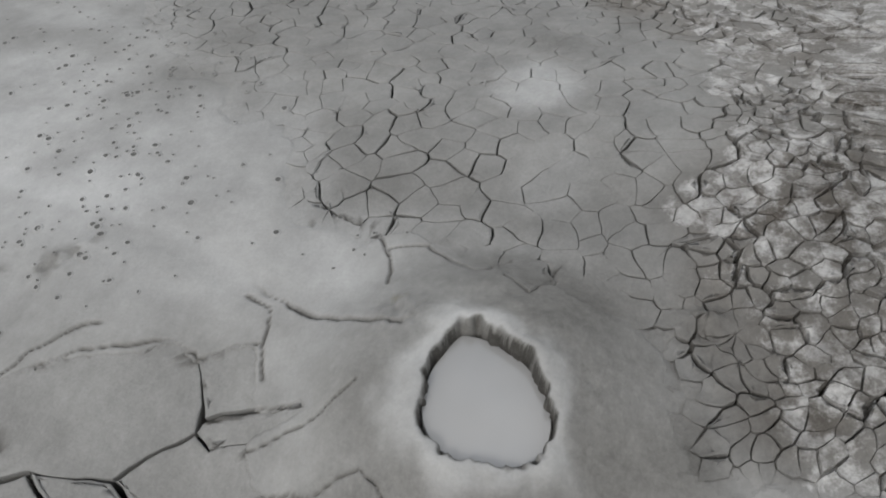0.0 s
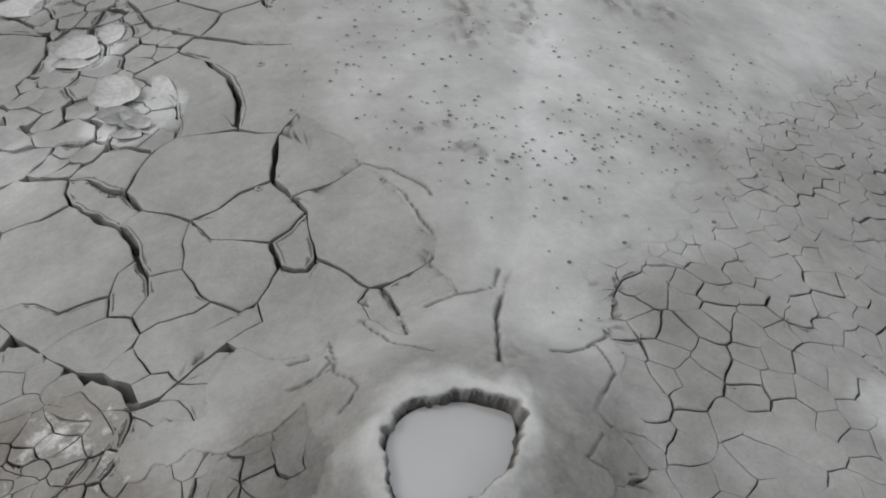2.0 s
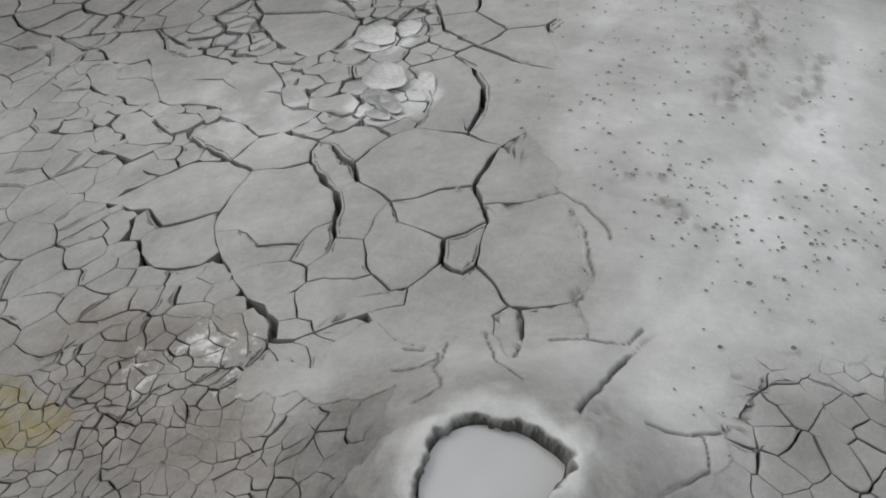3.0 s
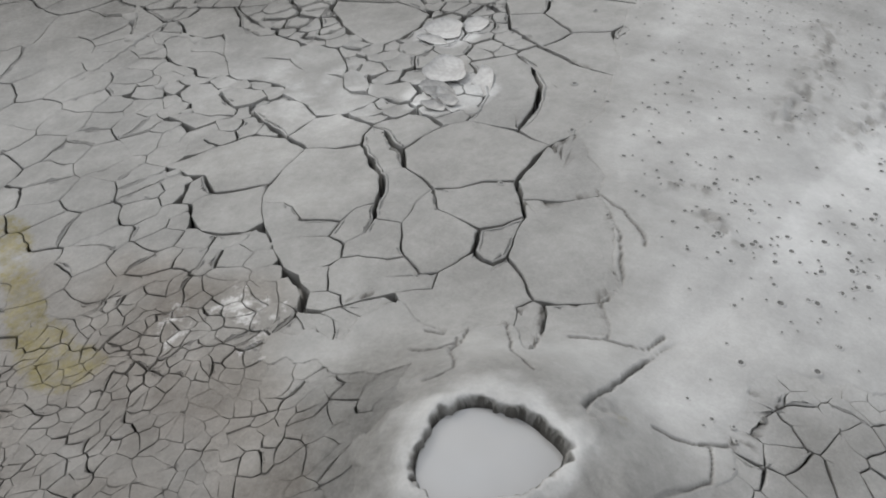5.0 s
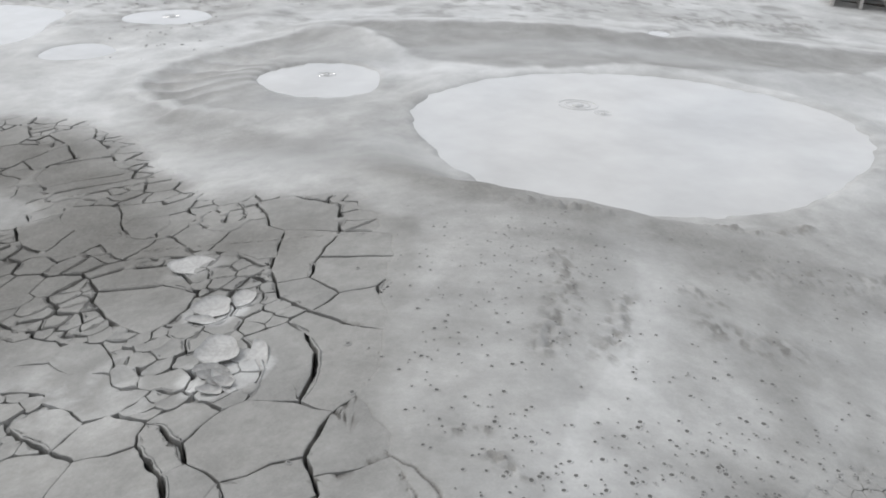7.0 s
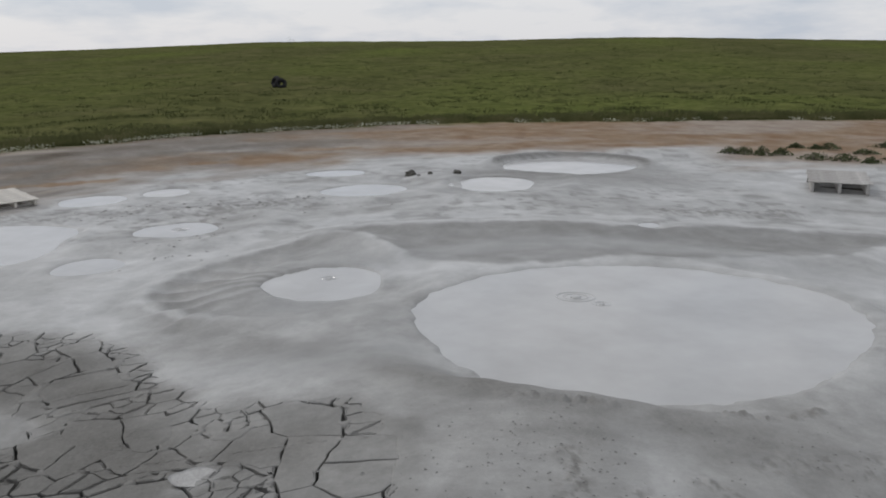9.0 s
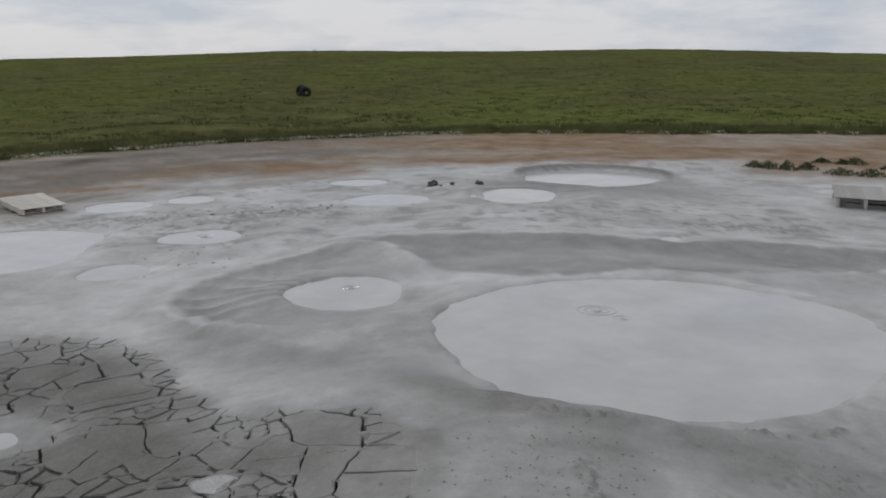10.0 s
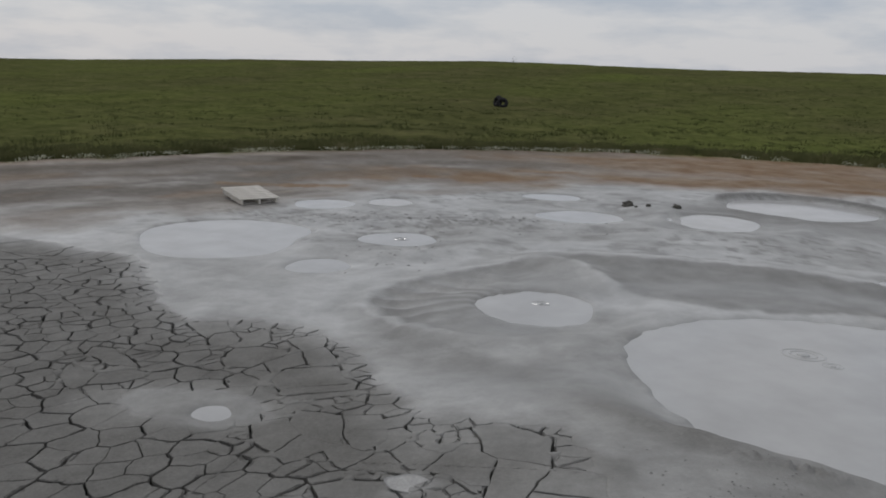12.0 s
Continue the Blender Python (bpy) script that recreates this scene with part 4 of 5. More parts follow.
slab((-0.933, 3.363), (-0.917, 3.255), (-0.828, 3.179), (-0.784, 3.232), (-0.806, 3.323), (-0.909, 3.426))
slab((-0.730, 2.913), (-0.585, 2.867), (-0.485, 2.791), (-0.398, 2.800), (-0.448, 2.969), (-0.446, 3.081), (-0.546, 3.150), (-0.592, 3.249), (-0.667, 3.228), (-0.706, 3.116))
slab((-1.359, 3.368), (-1.339, 3.355), (-1.204, 3.357), (-1.045, 3.413), (-1.053, 3.647), (-1.105, 3.583), (-1.251, 3.484), (-1.465, 3.578))
curled_slab((-0.775, 1.825), (-0.709, 1.801), (-0.641, 1.736), (-0.547, 1.757), (-0.507, 1.809), (-0.494, 1.865), (-0.546, 1.883), (-0.602, 1.884), (-0.638, 1.913), (-0.674, 1.971), (-0.832, 1.988), (-0.813, 1.922), (-0.852, 1.898), (-0.833, 1.845))
curled_slab((-0.638, 1.913), (-0.602, 1.884), (-0.546, 1.883), (-0.563, 1.947), (-0.607, 2.021), (-0.671, 2.011), (-0.674, 1.971))
curled_slab((-0.546, 1.883), (-0.494, 1.865), (-0.469, 1.865), (-0.405, 1.831), (-0.376, 1.848), (-0.388, 1.916), (-0.450, 1.988), (-0.506, 1.960), (-0.563, 1.947))
curled_slab((-1.081, 1.929), (-0.999, 1.941), (-0.852, 1.898), (-0.813, 1.922), (-0.832, 1.988), (-0.899, 2.034), (-0.962, 2.093), (-1.101, 2.093), (-1.241, 2.090), (-1.135, 1.957))
curled_slab((-1.546, 2.115), (-1.482, 2.050), (-1.416, 2.062), (-1.410, 2.103), (-1.440, 2.151), (-1.490, 2.191), (-1.549, 2.200), (-1.606, 2.174))
curled_slab((-1.410, 2.103), (-1.303, 2.108), (-1.241, 2.090), (-1.328, 2.212), (-1.369, 2.241), (-1.426, 2.207), (-1.440, 2.151))
curled_slab((-1.396, 2.004), (-1.298, 1.970), (-1.250, 1.924), (-1.188, 1.919), (-1.135, 1.957), (-1.241, 2.090), (-1.303, 2.108), (-1.410, 2.103), (-1.416, 2.062), (-1.482, 2.050))
curled_slab((-1.101, 2.093), (-0.962, 2.093), (-0.969, 2.187), (-1.016, 2.238), (-1.152, 2.281), (-1.211, 2.258), (-1.326, 2.300), (-1.369, 2.241), (-1.328, 2.212), (-1.241, 2.090))
curled_slab((-0.899, 2.034), (-0.832, 1.988), (-0.674, 1.971), (-0.696, 2.031), (-0.749, 2.110), (-0.833, 2.201), (-0.919, 2.211), (-0.969, 2.187), (-0.962, 2.093))
curled_slab((-1.771, 2.182), (-1.662, 2.178), (-1.668, 2.235), (-1.719, 2.299), (-1.860, 2.371), (-1.943, 2.420), (-1.913, 2.350))
curled_slab((-1.719, 2.299), (-1.663, 2.313), (-1.621, 2.363), (-1.631, 2.449), (-1.791, 2.406), (-1.860, 2.371))
curled_slab((-1.601, 2.285), (-1.534, 2.214), (-1.426, 2.207), (-1.369, 2.241), (-1.326, 2.300), (-1.388, 2.390), (-1.491, 2.482), (-1.631, 2.449), (-1.621, 2.363), (-1.663, 2.313))
curled_slab((-1.388, 2.390), (-1.326, 2.300), (-1.211, 2.258), (-1.152, 2.281), (-1.180, 2.326), (-1.269, 2.347), (-1.337, 2.392), (-1.491, 2.482))
curled_slab((-1.127, 1.747), (-1.107, 1.764), (-1.079, 1.816), (-1.077, 1.843), (-1.162, 1.883), (-1.221, 1.863), (-1.227, 1.804), (-1.183, 1.761))
curled_slab((-0.952, 1.745), (-0.894, 1.768), (-0.871, 1.818), (-0.930, 1.870), (-1.039, 1.868), (-1.075, 1.826))
curled_slab((-1.323, 1.737), (-1.278, 1.767), (-1.299, 1.807), (-1.382, 1.837), (-1.436, 1.816), (-1.402, 1.749))
curled_slab((-1.107, 1.764), (-1.127, 1.747), (-1.073, 1.690), (-1.026, 1.685), (-0.923, 1.703), (-0.935, 1.735), (-1.079, 1.816))
curled_slab((-1.000, 1.609), (-0.927, 1.694), (-1.026, 1.685), (-1.073, 1.690), (-1.116, 1.676), (-1.144, 1.656))
FAR_PLATES = [(-4.182, 4.033), (-3.81, 3.693), (-3.096, 3.631), (-2.986, 4.759)]


def spacing(x, y):
    """How far apart the plates' middles lie."""
    s = 0.15 + 0.02 * np.hypot(x, y) * step(3.4, 3.0, np.abs(x)) + 0.05 * fbm(x * 2, y * 2, 92, 2)
    flakes = np.exp(-(((x + 0.8) / 0.5) ** 2 + ((y - 1.98) / 0.30) ** 2))
    crust = np.exp(-(((x + 0.40) / 0.70) ** 2 + ((y - 0.5) / 0.47) ** 2))
    s = np.maximum(s - 0.115 * flakes - 0.185 * crust, 0.031 + 0.012 * fbm(x * 6, y * 6, 93, 2))
    fine = 0.066 - 0.031 * dryness(x, y) + 0.034 * fbm(x * 3.5, y * 3.5, 91, 3)
    return np.where(on_right(x, y), np.maximum(fine, 0.027), s)


BOUNDS = [(c, c.min(0) - 0.05, c.max(0) + 0.05) for c in BROAD]


def in_broad(p, margin=0.0):
    """Which points lie in one of the broad plates, and how deep."""
    best = np.full(len(p), -1.0)
    low, high = p.min(0), p.max(0)
    for corners, lo, hi in BOUNDS:
        if (lo > high).any() or (hi < low).any():
            continue
        near = ((p > lo) & (p < hi)).all(1)
        if near.any():
            best[near] = np.maximum(best[near], inside(corners, p[near, 0], p[near, 1]))
    return best > margin


def scatter_seeds():
    rng = np.random.default_rng(5)
    tries = np.concatenate([rng.uniform((-1.7, -0.4), (2.7, 2.7), (50000, 2)), rng.uniform((-6.5, 0.6), (0.1, 6.3), (12000, 2))])
    sp = spacing(tries[:, 0], tries[:, 1]) * rng.uniform(0.55, 1.55, len(tries))
    ok = (inside(FIELD_A, *tries.T) > -0.12) | (inside(FIELD_D, *tries.T) > -0.12)
    ok &= ~((tries[:, 0] > 0.1) & (np.hypot(tries[:, 0] - 0.5, tries[:, 1]) > 2.7))
    ok &= ~in_broad(tries, -0.012)
    ok &= (tries[:, 1] > 0.02) & ((tries[:, 0] > 0.12) | (tries[:, 1] > 0.33))
    kept, grid = [], {}
    for p in FAR_PLATES:
        if not in_broad(np.array([p]), -0.02)[0]:
            kept.append(p)
            grid.setdefault((int(p[0] // 0.3), int(p[1] // 0.3)), []).append(p)
    for (px_, py_), s, o in zip(tries, sp, ok):
        if not o:
            continue
        gx, gy = int(px_ // 0.3), int(py_ // 0.3)
        if any((px_ - qx) ** 2 + (py_ - qy) ** 2 < s * s for u in (-1, 0, 1) for v in (-1, 0, 1) for qx, qy in grid.get((gx + u, gy + v), ())):
            continue
        kept.append((px_, py_))
        grid.setdefault((gx, gy), []).append((px_, py_))
    # small pieces fill the pockets beside the broad plates
    for p, q, o in zip(tries, in_broad(tries, -0.10) & ~in_broad(tries, -0.014), inside(FIELD_A, *tries.T) > -0.03):
        if q and o:
            gx, gy = int(p[0] // 0.3), int(p[1] // 0.3)
            if all((p[0] - qx) ** 2 + (p[1] - qy) ** 2 > 0.0040 for u in (-1, 0, 1) for v in (-1, 0, 1) for qx, qy in grid.get((gx + u, gy + v), ())):
                kept.append(tuple(p))
                grid.setdefault((gx, gy), []).append(tuple(p))
    return np.array(kept)


def mirrored(seeds):
    """Seeds mirrored in the edges of the broad plates, and some within them: they bound the cells round about."""
    out = []
    for corners in BROAD:
        lo, hi = corners.min(0) - 0.25, corners.max(0) + 0.25
        near = seeds[((seeds > lo) & (seeds < hi)).all(1)]
        for a, b in zip(corners, np.roll(corners, -1, 0)):
            u = (b - a) / np.hypot(*(b - a))
            nor = np.array([u[1], -u[0]])
            for p in near:
                d, t = (p - a) @ nor, (p - a) @ u
                if 0 < d < 0.2 and -0.02 < t < np.hypot(*(b - a)) + 0.02:
                    out.append(p - 2 * d * nor)
        g = np.stack(np.meshgrid(np.arange(lo[0], hi[0], 0.05), np.arange(lo[1], hi[1], 0.05)), -1).reshape(-1, 2)
        out += list(g[inside(corners, *g.T) > 0.03])
    out = np.array(out)
    return out[in_broad(out, 0.004)]


def families(p):
    """Which large plate each seed belongs to: cracks between large plates gape, those within stay fine."""
    wide = np.where(on_right(p[:, 0], p[:, 1]), 0.15, np.where(p[:, 1] > 2.3, 0.42, 0.17))
    gx, gy = np.floor(p[:, 0] / wide), np.floor(p[:, 1] / wide)
    best, who = np.full(len(p), 9.0), np.zeros(len(p))
    for u in (-1, 0, 1):
        for v in (-1, 0, 1):
            a, b = gx + u, gy + v
            h1, h2 = np.abs(np.sin(a * 12.99 + b * 78.23) * 43758.5) % 1, np.abs(np.sin(a * 39.35 + b * 11.14) * 24634.6) % 1
            d = np.hypot(a + 0.1 + 0.8 * h1 - p[:, 0] / wide, b + 0.1 + 0.8 * h2 - p[:, 1] / wide)
            who, best = np.where(d < best, a * 1009 + b, who), np.minimum(d, best)
    return who


def cell(seeds, i, buckets, family, count):
    """The polygon of all points nearer to seed i than to any other."""
    p = seeds[i]
    bx, by = int(p[0] // 0.5), int(p[1] // 0.5)
    some = np.array([k for u in (-1, 0, 1) for v in (-1, 0, 1) for k in buckets.get((bx + u, by + v), ())])
    d2 = ((seeds[some] - p) ** 2).sum(1)
    order = np.argsort(d2)[:61]
    near, d2 = some[order][1:], d2[order][1:]
    if len(near) < 6:
        return None
    reach = max(1.7 * math.sqrt(d2[5]), 0.11 if on_right(*p) else 0.24)
    poly = [(p[0] + reach * math.cos(k), p[1] + reach * math.sin(k), -1) for k in np.arange(0, 6.2, 0.5236)]
    for k, far2 in zip(near, d2):
        if far2 > 4 * max((v[0] - p[0]) ** 2 + (v[1] - p[1]) ** 2 for v in poly):
            break
        q = seeds[k]
        nx, ny = q - p
        c = (q @ q - p @ p) / 2
        out = []
        for (ax, ay, al), (bx, by, _) in zip(poly, poly[1:] + poly[:1]):
            da, db = ax * nx + ay * ny - c, bx * nx + by * ny - c
            if da <= 0:
                out.append((ax, ay, al))
            if da * db < 0:
                t = da / (da - db)
                out.append((ax + t * (bx - ax), ay + t * (by - ay), k if da <= 0 else al))
        poly = out
        if len(poly) < 3:
            return None
    # each edge's own openness, the same seen from both sides
    ease = []
    rest = float(0.75 * closed_mud(*p) + 0.25 * step(0.62, 0.42, math.hypot(p[0] - 0.36, p[1] - 0.75)))
    if p[1] < 2.6:
        rest = max(rest, float(0.35 * step(0.12, 0.04, inside(FIELD_A, p[:1], p[1:])[0])))
    if on_right(*p):
        rest = float(0.08 - 0.06 * dryness(*p) + 0.6 * closed_mud(*p) - 0.12 * step(1.0, 1.5, p[0]))
    for *_, k in poly:
        h = math.sin(min(i, k) * 12.9898 + max(i, k) * 78.233) * 43758.5453
        h -= math.floor(h)
        shut = (0.13 if on_right(*p) else 0.08 if p[1] < 2.3 else 0.0) + rest
        apart = 1.6 if k < count and family[i] != family[k] else 0.65
        if apart > 1:
            shut = 0.5 * shut
        ease.append(0.0 if h < shut else apart * (0.65 + 0.7 * (h - shut) ** 2))
    return np.array([v[:2] for v in poly]), np.array(ease)


def bend(p, k=1.0):
    """Bends straight cell edges into wandering cracks, the same for both neighbours."""
    x, y = p[:, 0], p[:, 1]
    p = p + 0.0055 * np.stack([fbm(x * 19, y * 19, 108, 2), fbm(x * 19, y * 19, 109, 2)], -1)
    return p + k * np.stack([0.024 * fbm(x * 7, y * 7, 101, 3) + 0.0032 * fbm(x * 38, y * 38, 103, 2),
                             0.024 * fbm(x * 7, y * 7, 102, 3) + 0.0032 * fbm(x * 38, y * 38, 104, 2)], -1)


def resampled(poly, ease, grain):
    """Points along the polygon, its corners among them, with the openness of each edge."""
    pts, open_ = [], []
    for a, b, e in zip(poly, np.roll(poly, -1, 0), ease):
        length = np.hypot(*(b - a))
        if length < 1e-5:
            continue
        n = max(1, int(round(length / grain)))
        t = np.arange(n)[:, None] / n
        pts.append(a + t * (b - a))
        open_ += [e] * n
    return np.concatenate(pts), np.array(open_)


def outline(poly, ease, gap, grain, broad):
    """A plate's edge and its inward direction, with the half width of the crack beside it."""
    pts, open_ = resampled(poly, ease, grain)
    pts = bend(pts, 1.5 if on_right(*poly[0]) else 0.7 if broad else 2.0 if poly[0, 1] < 1.1 else 1.4)
    if not broad:
        deep = np.where(in_broad(pts, -0.003))[0]
        close = [c for c in BROAD if (c.min(0) < pts.max(0)).all() and (c.max(0) > pts.min(0)).all()] if len(deep) else []
        best, goal = np.full(len(pts), 9.0), pts.copy()
        for corners in close:
            some = deep[inside(corners, *pts[deep].T) > -0.003]
            if len(some):
                way = np.roll(corners, -1, 0) - corners
                p = pts[some][:, None]
                t = np.clip(((p - corners) * way).sum(-1) / (way ** 2).sum(-1), 0, 1)
                out = np.stack([way[:, 1], -way[:, 0]], -1)
                q = corners + t[..., None] * way + out / np.hypot(*out.T)[:, None] * 0.0015
                d = np.hypot(*(q - p).transpose(2, 0, 1))
                j = d.argmin(1)
                d, q = d[np.arange(len(some)), j], q[np.arange(len(some)), j]
                nearer = d < best[some]
                best[some[nearer]], goal[some[nearer]] = d[nearer], q[nearer]
        pts = goal
    for _ in range(3):
        open_ = 0.25 * np.roll(open_, 1) + 0.5 * open_ + 0.25 * np.roll(open_, -1)
    tang = np.roll(pts, -1, 0) - np.roll(pts, 1, 0)
    nor = np.stack([-tang[:, 1], tang[:, 0]], -1) / (np.hypot(*tang.T)[:, None] + 1e-9)
    n = fbm(pts[:, 0] * 5, pts[:, 1] * 5, 105, 2) + 0.5 * vnoise(pts[:, 0] * 19, pts[:, 1] * 19, 106)
    return pts, nor, (gap * np.clip(0.95 + (0.35 if gap > 0.006 else 0.9) * n, 0.4 if broad else 0.25, 1.9) * open_)[:, None]


def build_plates():
    seeds = scatter_seeds()
    shapes = []
    EDGES = np.concatenate([(c + np.roll(c, -1, 0)) / 2 for c in BROAD])
    for k, corners in enumerate(BROAD):
        middle = (corners + np.roll(corners, -1, 0)) / 2
        h = np.abs(np.sin(np.round(middle[:, 0] * 500) * 12.9898 + np.round(middle[:, 1] * 500) * 78.233) * 43758.5453) % 1.0
        open_ = 0.3 + 0.45 * h * h + (0.35 + 0.4 * h * h) * (middle[:, 1] > 2.2)
        alone = np.array([(np.hypot(*(EDGES - m).T) < 0.004).sum() < 2 for m in middle])
        open_ = np.where(alone & (middle[:, 0] > -0.3) & (middle[:, 1] < 2.3), 0.12 * open_, open_)
        for line in MAIN:
            open_ = np.maximum(open_, 1.7 * np.exp(-(along(line, *middle.T) / 0.02) ** 2))
        shapes.append((corners, open_, 2 if k in CURLED else 1))
    a_all, d_all = fields(*seeds.T)
    quiet = inside(QUIET, *seeds.T)
    count = len(seeds)
    seeds = np.concatenate([seeds, mirrored(seeds)])
    family = families(seeds)
    buckets = collections.defaultdict(list)
    for i, (px_, py_) in enumerate(seeds):
        buckets[(int(px_ // 0.5), int(py_ // 0.5))].append(i)
    for i in range(count):
        if a_all[i] + d_all[i] > 0.02 and (on_right(*seeds[i]) or quiet[i] < -0.01):
            found = cell(seeds, i, buckets, family, count)
            if found is not None:
                shapes.append((*found, 0))
    drawn = []
    for poly, ease, broad in shapes:
        size = math.sqrt(0.5 * abs(np.dot(poly[:, 0], np.roll(poly[:, 1], -1)) - np.dot(poly[:, 1], np.roll(poly[:, 0], -1))))
        if size < 0.015:
            continue
        sx, sy = poly.mean(0)
        right = bool(on_right(sx, sy))
        core = math.exp(-(((sx + 0.2) / 0.75) ** 2 + ((sy - 1.6) / 0.9) ** 2))
        crust = math.exp(-(((sx + 0.35) / 0.55) ** 2 + ((sy - 0.5) / 0.38) ** 2))
        gap = 0.0016 + 0.0018 * float(dryness(sx, sy)) if right else 0.0018 + 0.0030 * core * (1.0 if broad else 0.4) - 0.0008 * crust
        if sy > 2.3:
            gap = 0.0062
        flake = math.exp(-(((sx + 0.75) / 0.5) ** 2 + ((sy - 1.98) / 0.42) ** 2)) * (0.8, 0.2, 1.0)[broad]
        dry = float(dryness(sx, sy)) if right else 0.0
        around = np.hypot(*(poly - np.roll(poly, 1, 0)).T).sum()
        if not broad:
            deep = in_broad(np.concatenate([poly, [poly.mean(0)]]), 0.006)
            if deep[-1] or deep.mean() > 0.45:
                continue
            if 12.6 * size * size / around ** 2 < 0.5 or deep.mean() > 0.25:
                ease = ease * 0.0
        drawn.append((*outline(poly, ease, gap, 0.009 if right and sx < 1.7 else 0.010 if size < 0.08 or broad and sy < 2.3 else 0.015, broad), flake, 0.5 * crust + 0.9 * dry, right, size, broad))
    # cracks thin out where the field ends
    fade = step(0.05, 0.45, np.maximum(*fields(*np.concatenate([q[0] for q in drawn]).T)))
    made, at = [], 0
    for pts, nor, w, flake, crusty, right, size, broad in drawn:
        w = w * fade[at:at + len(pts), None] - 0.0001
        at += len(pts)
        op = np.clip(w[:, 0] / 0.0022, 0, 1)
        mid = pts.mean(0)
        rim = min(0.008, 0.11 * size)
        rim = rim * (0.12 + 0.88 * op[:, None])
        soft = nor
        for _ in range(3):
            soft = 0.25 * np.roll(soft, 1, 0) + 0.5 * soft + 0.25 * np.roll(soft, -1, 0)
        edge = pts + nor * w
        rings = [(edge + soft * 0.004 * op[:, None], -0.110), (edge, -0.0018 * op), (edge + soft * 0.3 * rim, -0.0005 * op), (edge + soft * rim, 0.0)]
        rings += [(mid + (pts - mid) * f, 0.0) for f in ((0.80, 0.60, 0.34) if size > 0.09 else (0.58,))]
        made.append((mid, len(pts), rings, flake, crusty, right, size, op.mean()))
    # heights and tones of all rings at once
    flat = np.concatenate([np.concatenate([r for r, _ in m[2]] + [m[0][None]]) for m in made])
    own = np.concatenate([np.concatenate([np.tile(np.arange(3 * m[1], 4 * m[1]), 4), np.arange(4 * m[1], len(m[2]) * m[1] + 1)]) + k
                          for m, k in zip(made, np.cumsum([0] + [len(m[2]) * m[1] + 1 for m in made[:-1]]))])
    few, own = np.unique(own, return_inverse=True)
    z = terrain(*flat[few].T)[own]
    ta, tb, td = (v[own] for v in tones(*flat[few].T))
    rough = fbm(flat[:, 0] * 28, flat[:, 1] * 28, 107, 3)
    at, rng = 0, np.random.default_rng(9)
    out = []
    for mid, n, rings, flake, crusty, right, size, loose in made:
        nr = len(rings)
        cnt = nr * n + 1
        here = slice(at, at + cnt)
        v = np.concatenate([flat[here], z[here, None]], 1)
        far = np.hypot(v[:, 0] - mid[0], v[:, 1] - mid[1]) / (0.6 * size)
        up = (0.002 * rng.random() + 0.026 * flake * (0.3 + 0.7 * rng.random()) + 0.009 * min(crusty, 1) * rng.random()) * loose
        lift = up * np.clip(far, 0, 1.2) ** 2 - 0.0030 - 0.003 * (loose < 0.02) + 0.002 * loose * rng.random() + 0.010 * crusty * rough[here]
        tip = rng.normal(0, 0.004 + 0.05 * flake + 0.07 * min(crusty, 1), 2) * loose
        v[:, 2] += lift + (v[:, 0] - mid[0]) * tip[0] + (v[:, 1] - mid[1]) * tip[1]
        for k, (_, dz) in enumerate(rings):
            v[k * n:(k + 1) * n, 2] += dz
        faces = []
        for r in range(nr - 1):
            faces += [(r * n + k, r * n + (k + 1) % n, (r + 1) * n + (k + 1) % n, (r + 1) * n + k) for k in range(n)]
        last = (nr - 1) * n
        faces += [(last + k, last + (k + 1) % n, last + n) for k in range(n)]
        out.append((v, faces, (ta[here], tb[here], td[here]), mid, right, n))
        at += cnt
    return out


# ---- the ground: one sheet on rings round the camera's stand, out to the horizon ----
def build_ground():
    rings = np.concatenate([[0.02], np.geomspace(0.12, 0.3, 50), np.geomspace(0.302, 1.6, 420), np.geomspace(1.615, 14, 350), np.geomspace(14.15, 150, 100), np.geomspace(160, 3500, 30)])
    turn = np.radians(np.concatenate([np.arange(-135, -95, 1.0), np.arange(-95, -62, 0.4), np.arange(-62, 38, 0.25), np.arange(38, 72, 0.4), np.arange(72, 225, 3.0)]))
    nr, na = len(rings), len(turn)
    R, T = np.meshgrid(rings, turn, indexing="ij")
    x, y = 0.5 - R * np.sin(-T), R * np.cos(T)
    z = terrain(x, y)
    a, d = fields(x, y)
    z = z - (0.100 * a + 0.045 * d) * beneath(x, y)
    co = np.stack([x, y, z], -1).reshape(-1, 3).astype(np.float32)
    i, j = np.meshgrid(np.arange(nr - 1), np.arange(na), indexing="ij")
    k = (j + 1) % na
    quads = np.stack([i * na + j, i * na + k, (i + 1) * na + k, (i + 1) * na + j], -1).reshape(-1, 4)[:, ::-1].astype(np.int32)
    me = bpy.data.meshes.new("ground")
    me.vertices.add(len(co))
    me.vertices.foreach_set("co", co.ravel())
    me.loops.add(quads.size)
    me.loops.foreach_set("vertex_index", quads.ravel())
    me.polygons.add(len(quads))
    me.polygons.foreach_set("loop_start", np.arange(0, quads.size, 4, dtype=np.int32))
    me.polygons.foreach_set("use_smooth", np.ones(len(quads), bool))
    me.update(calc_edges=True)
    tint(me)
    me.materials.append(MUD)
    return tagged(new("ground", me), "grey mud flat with sand rim and green grass plain", "ground", kind="structure")


PLATES = build_plates()


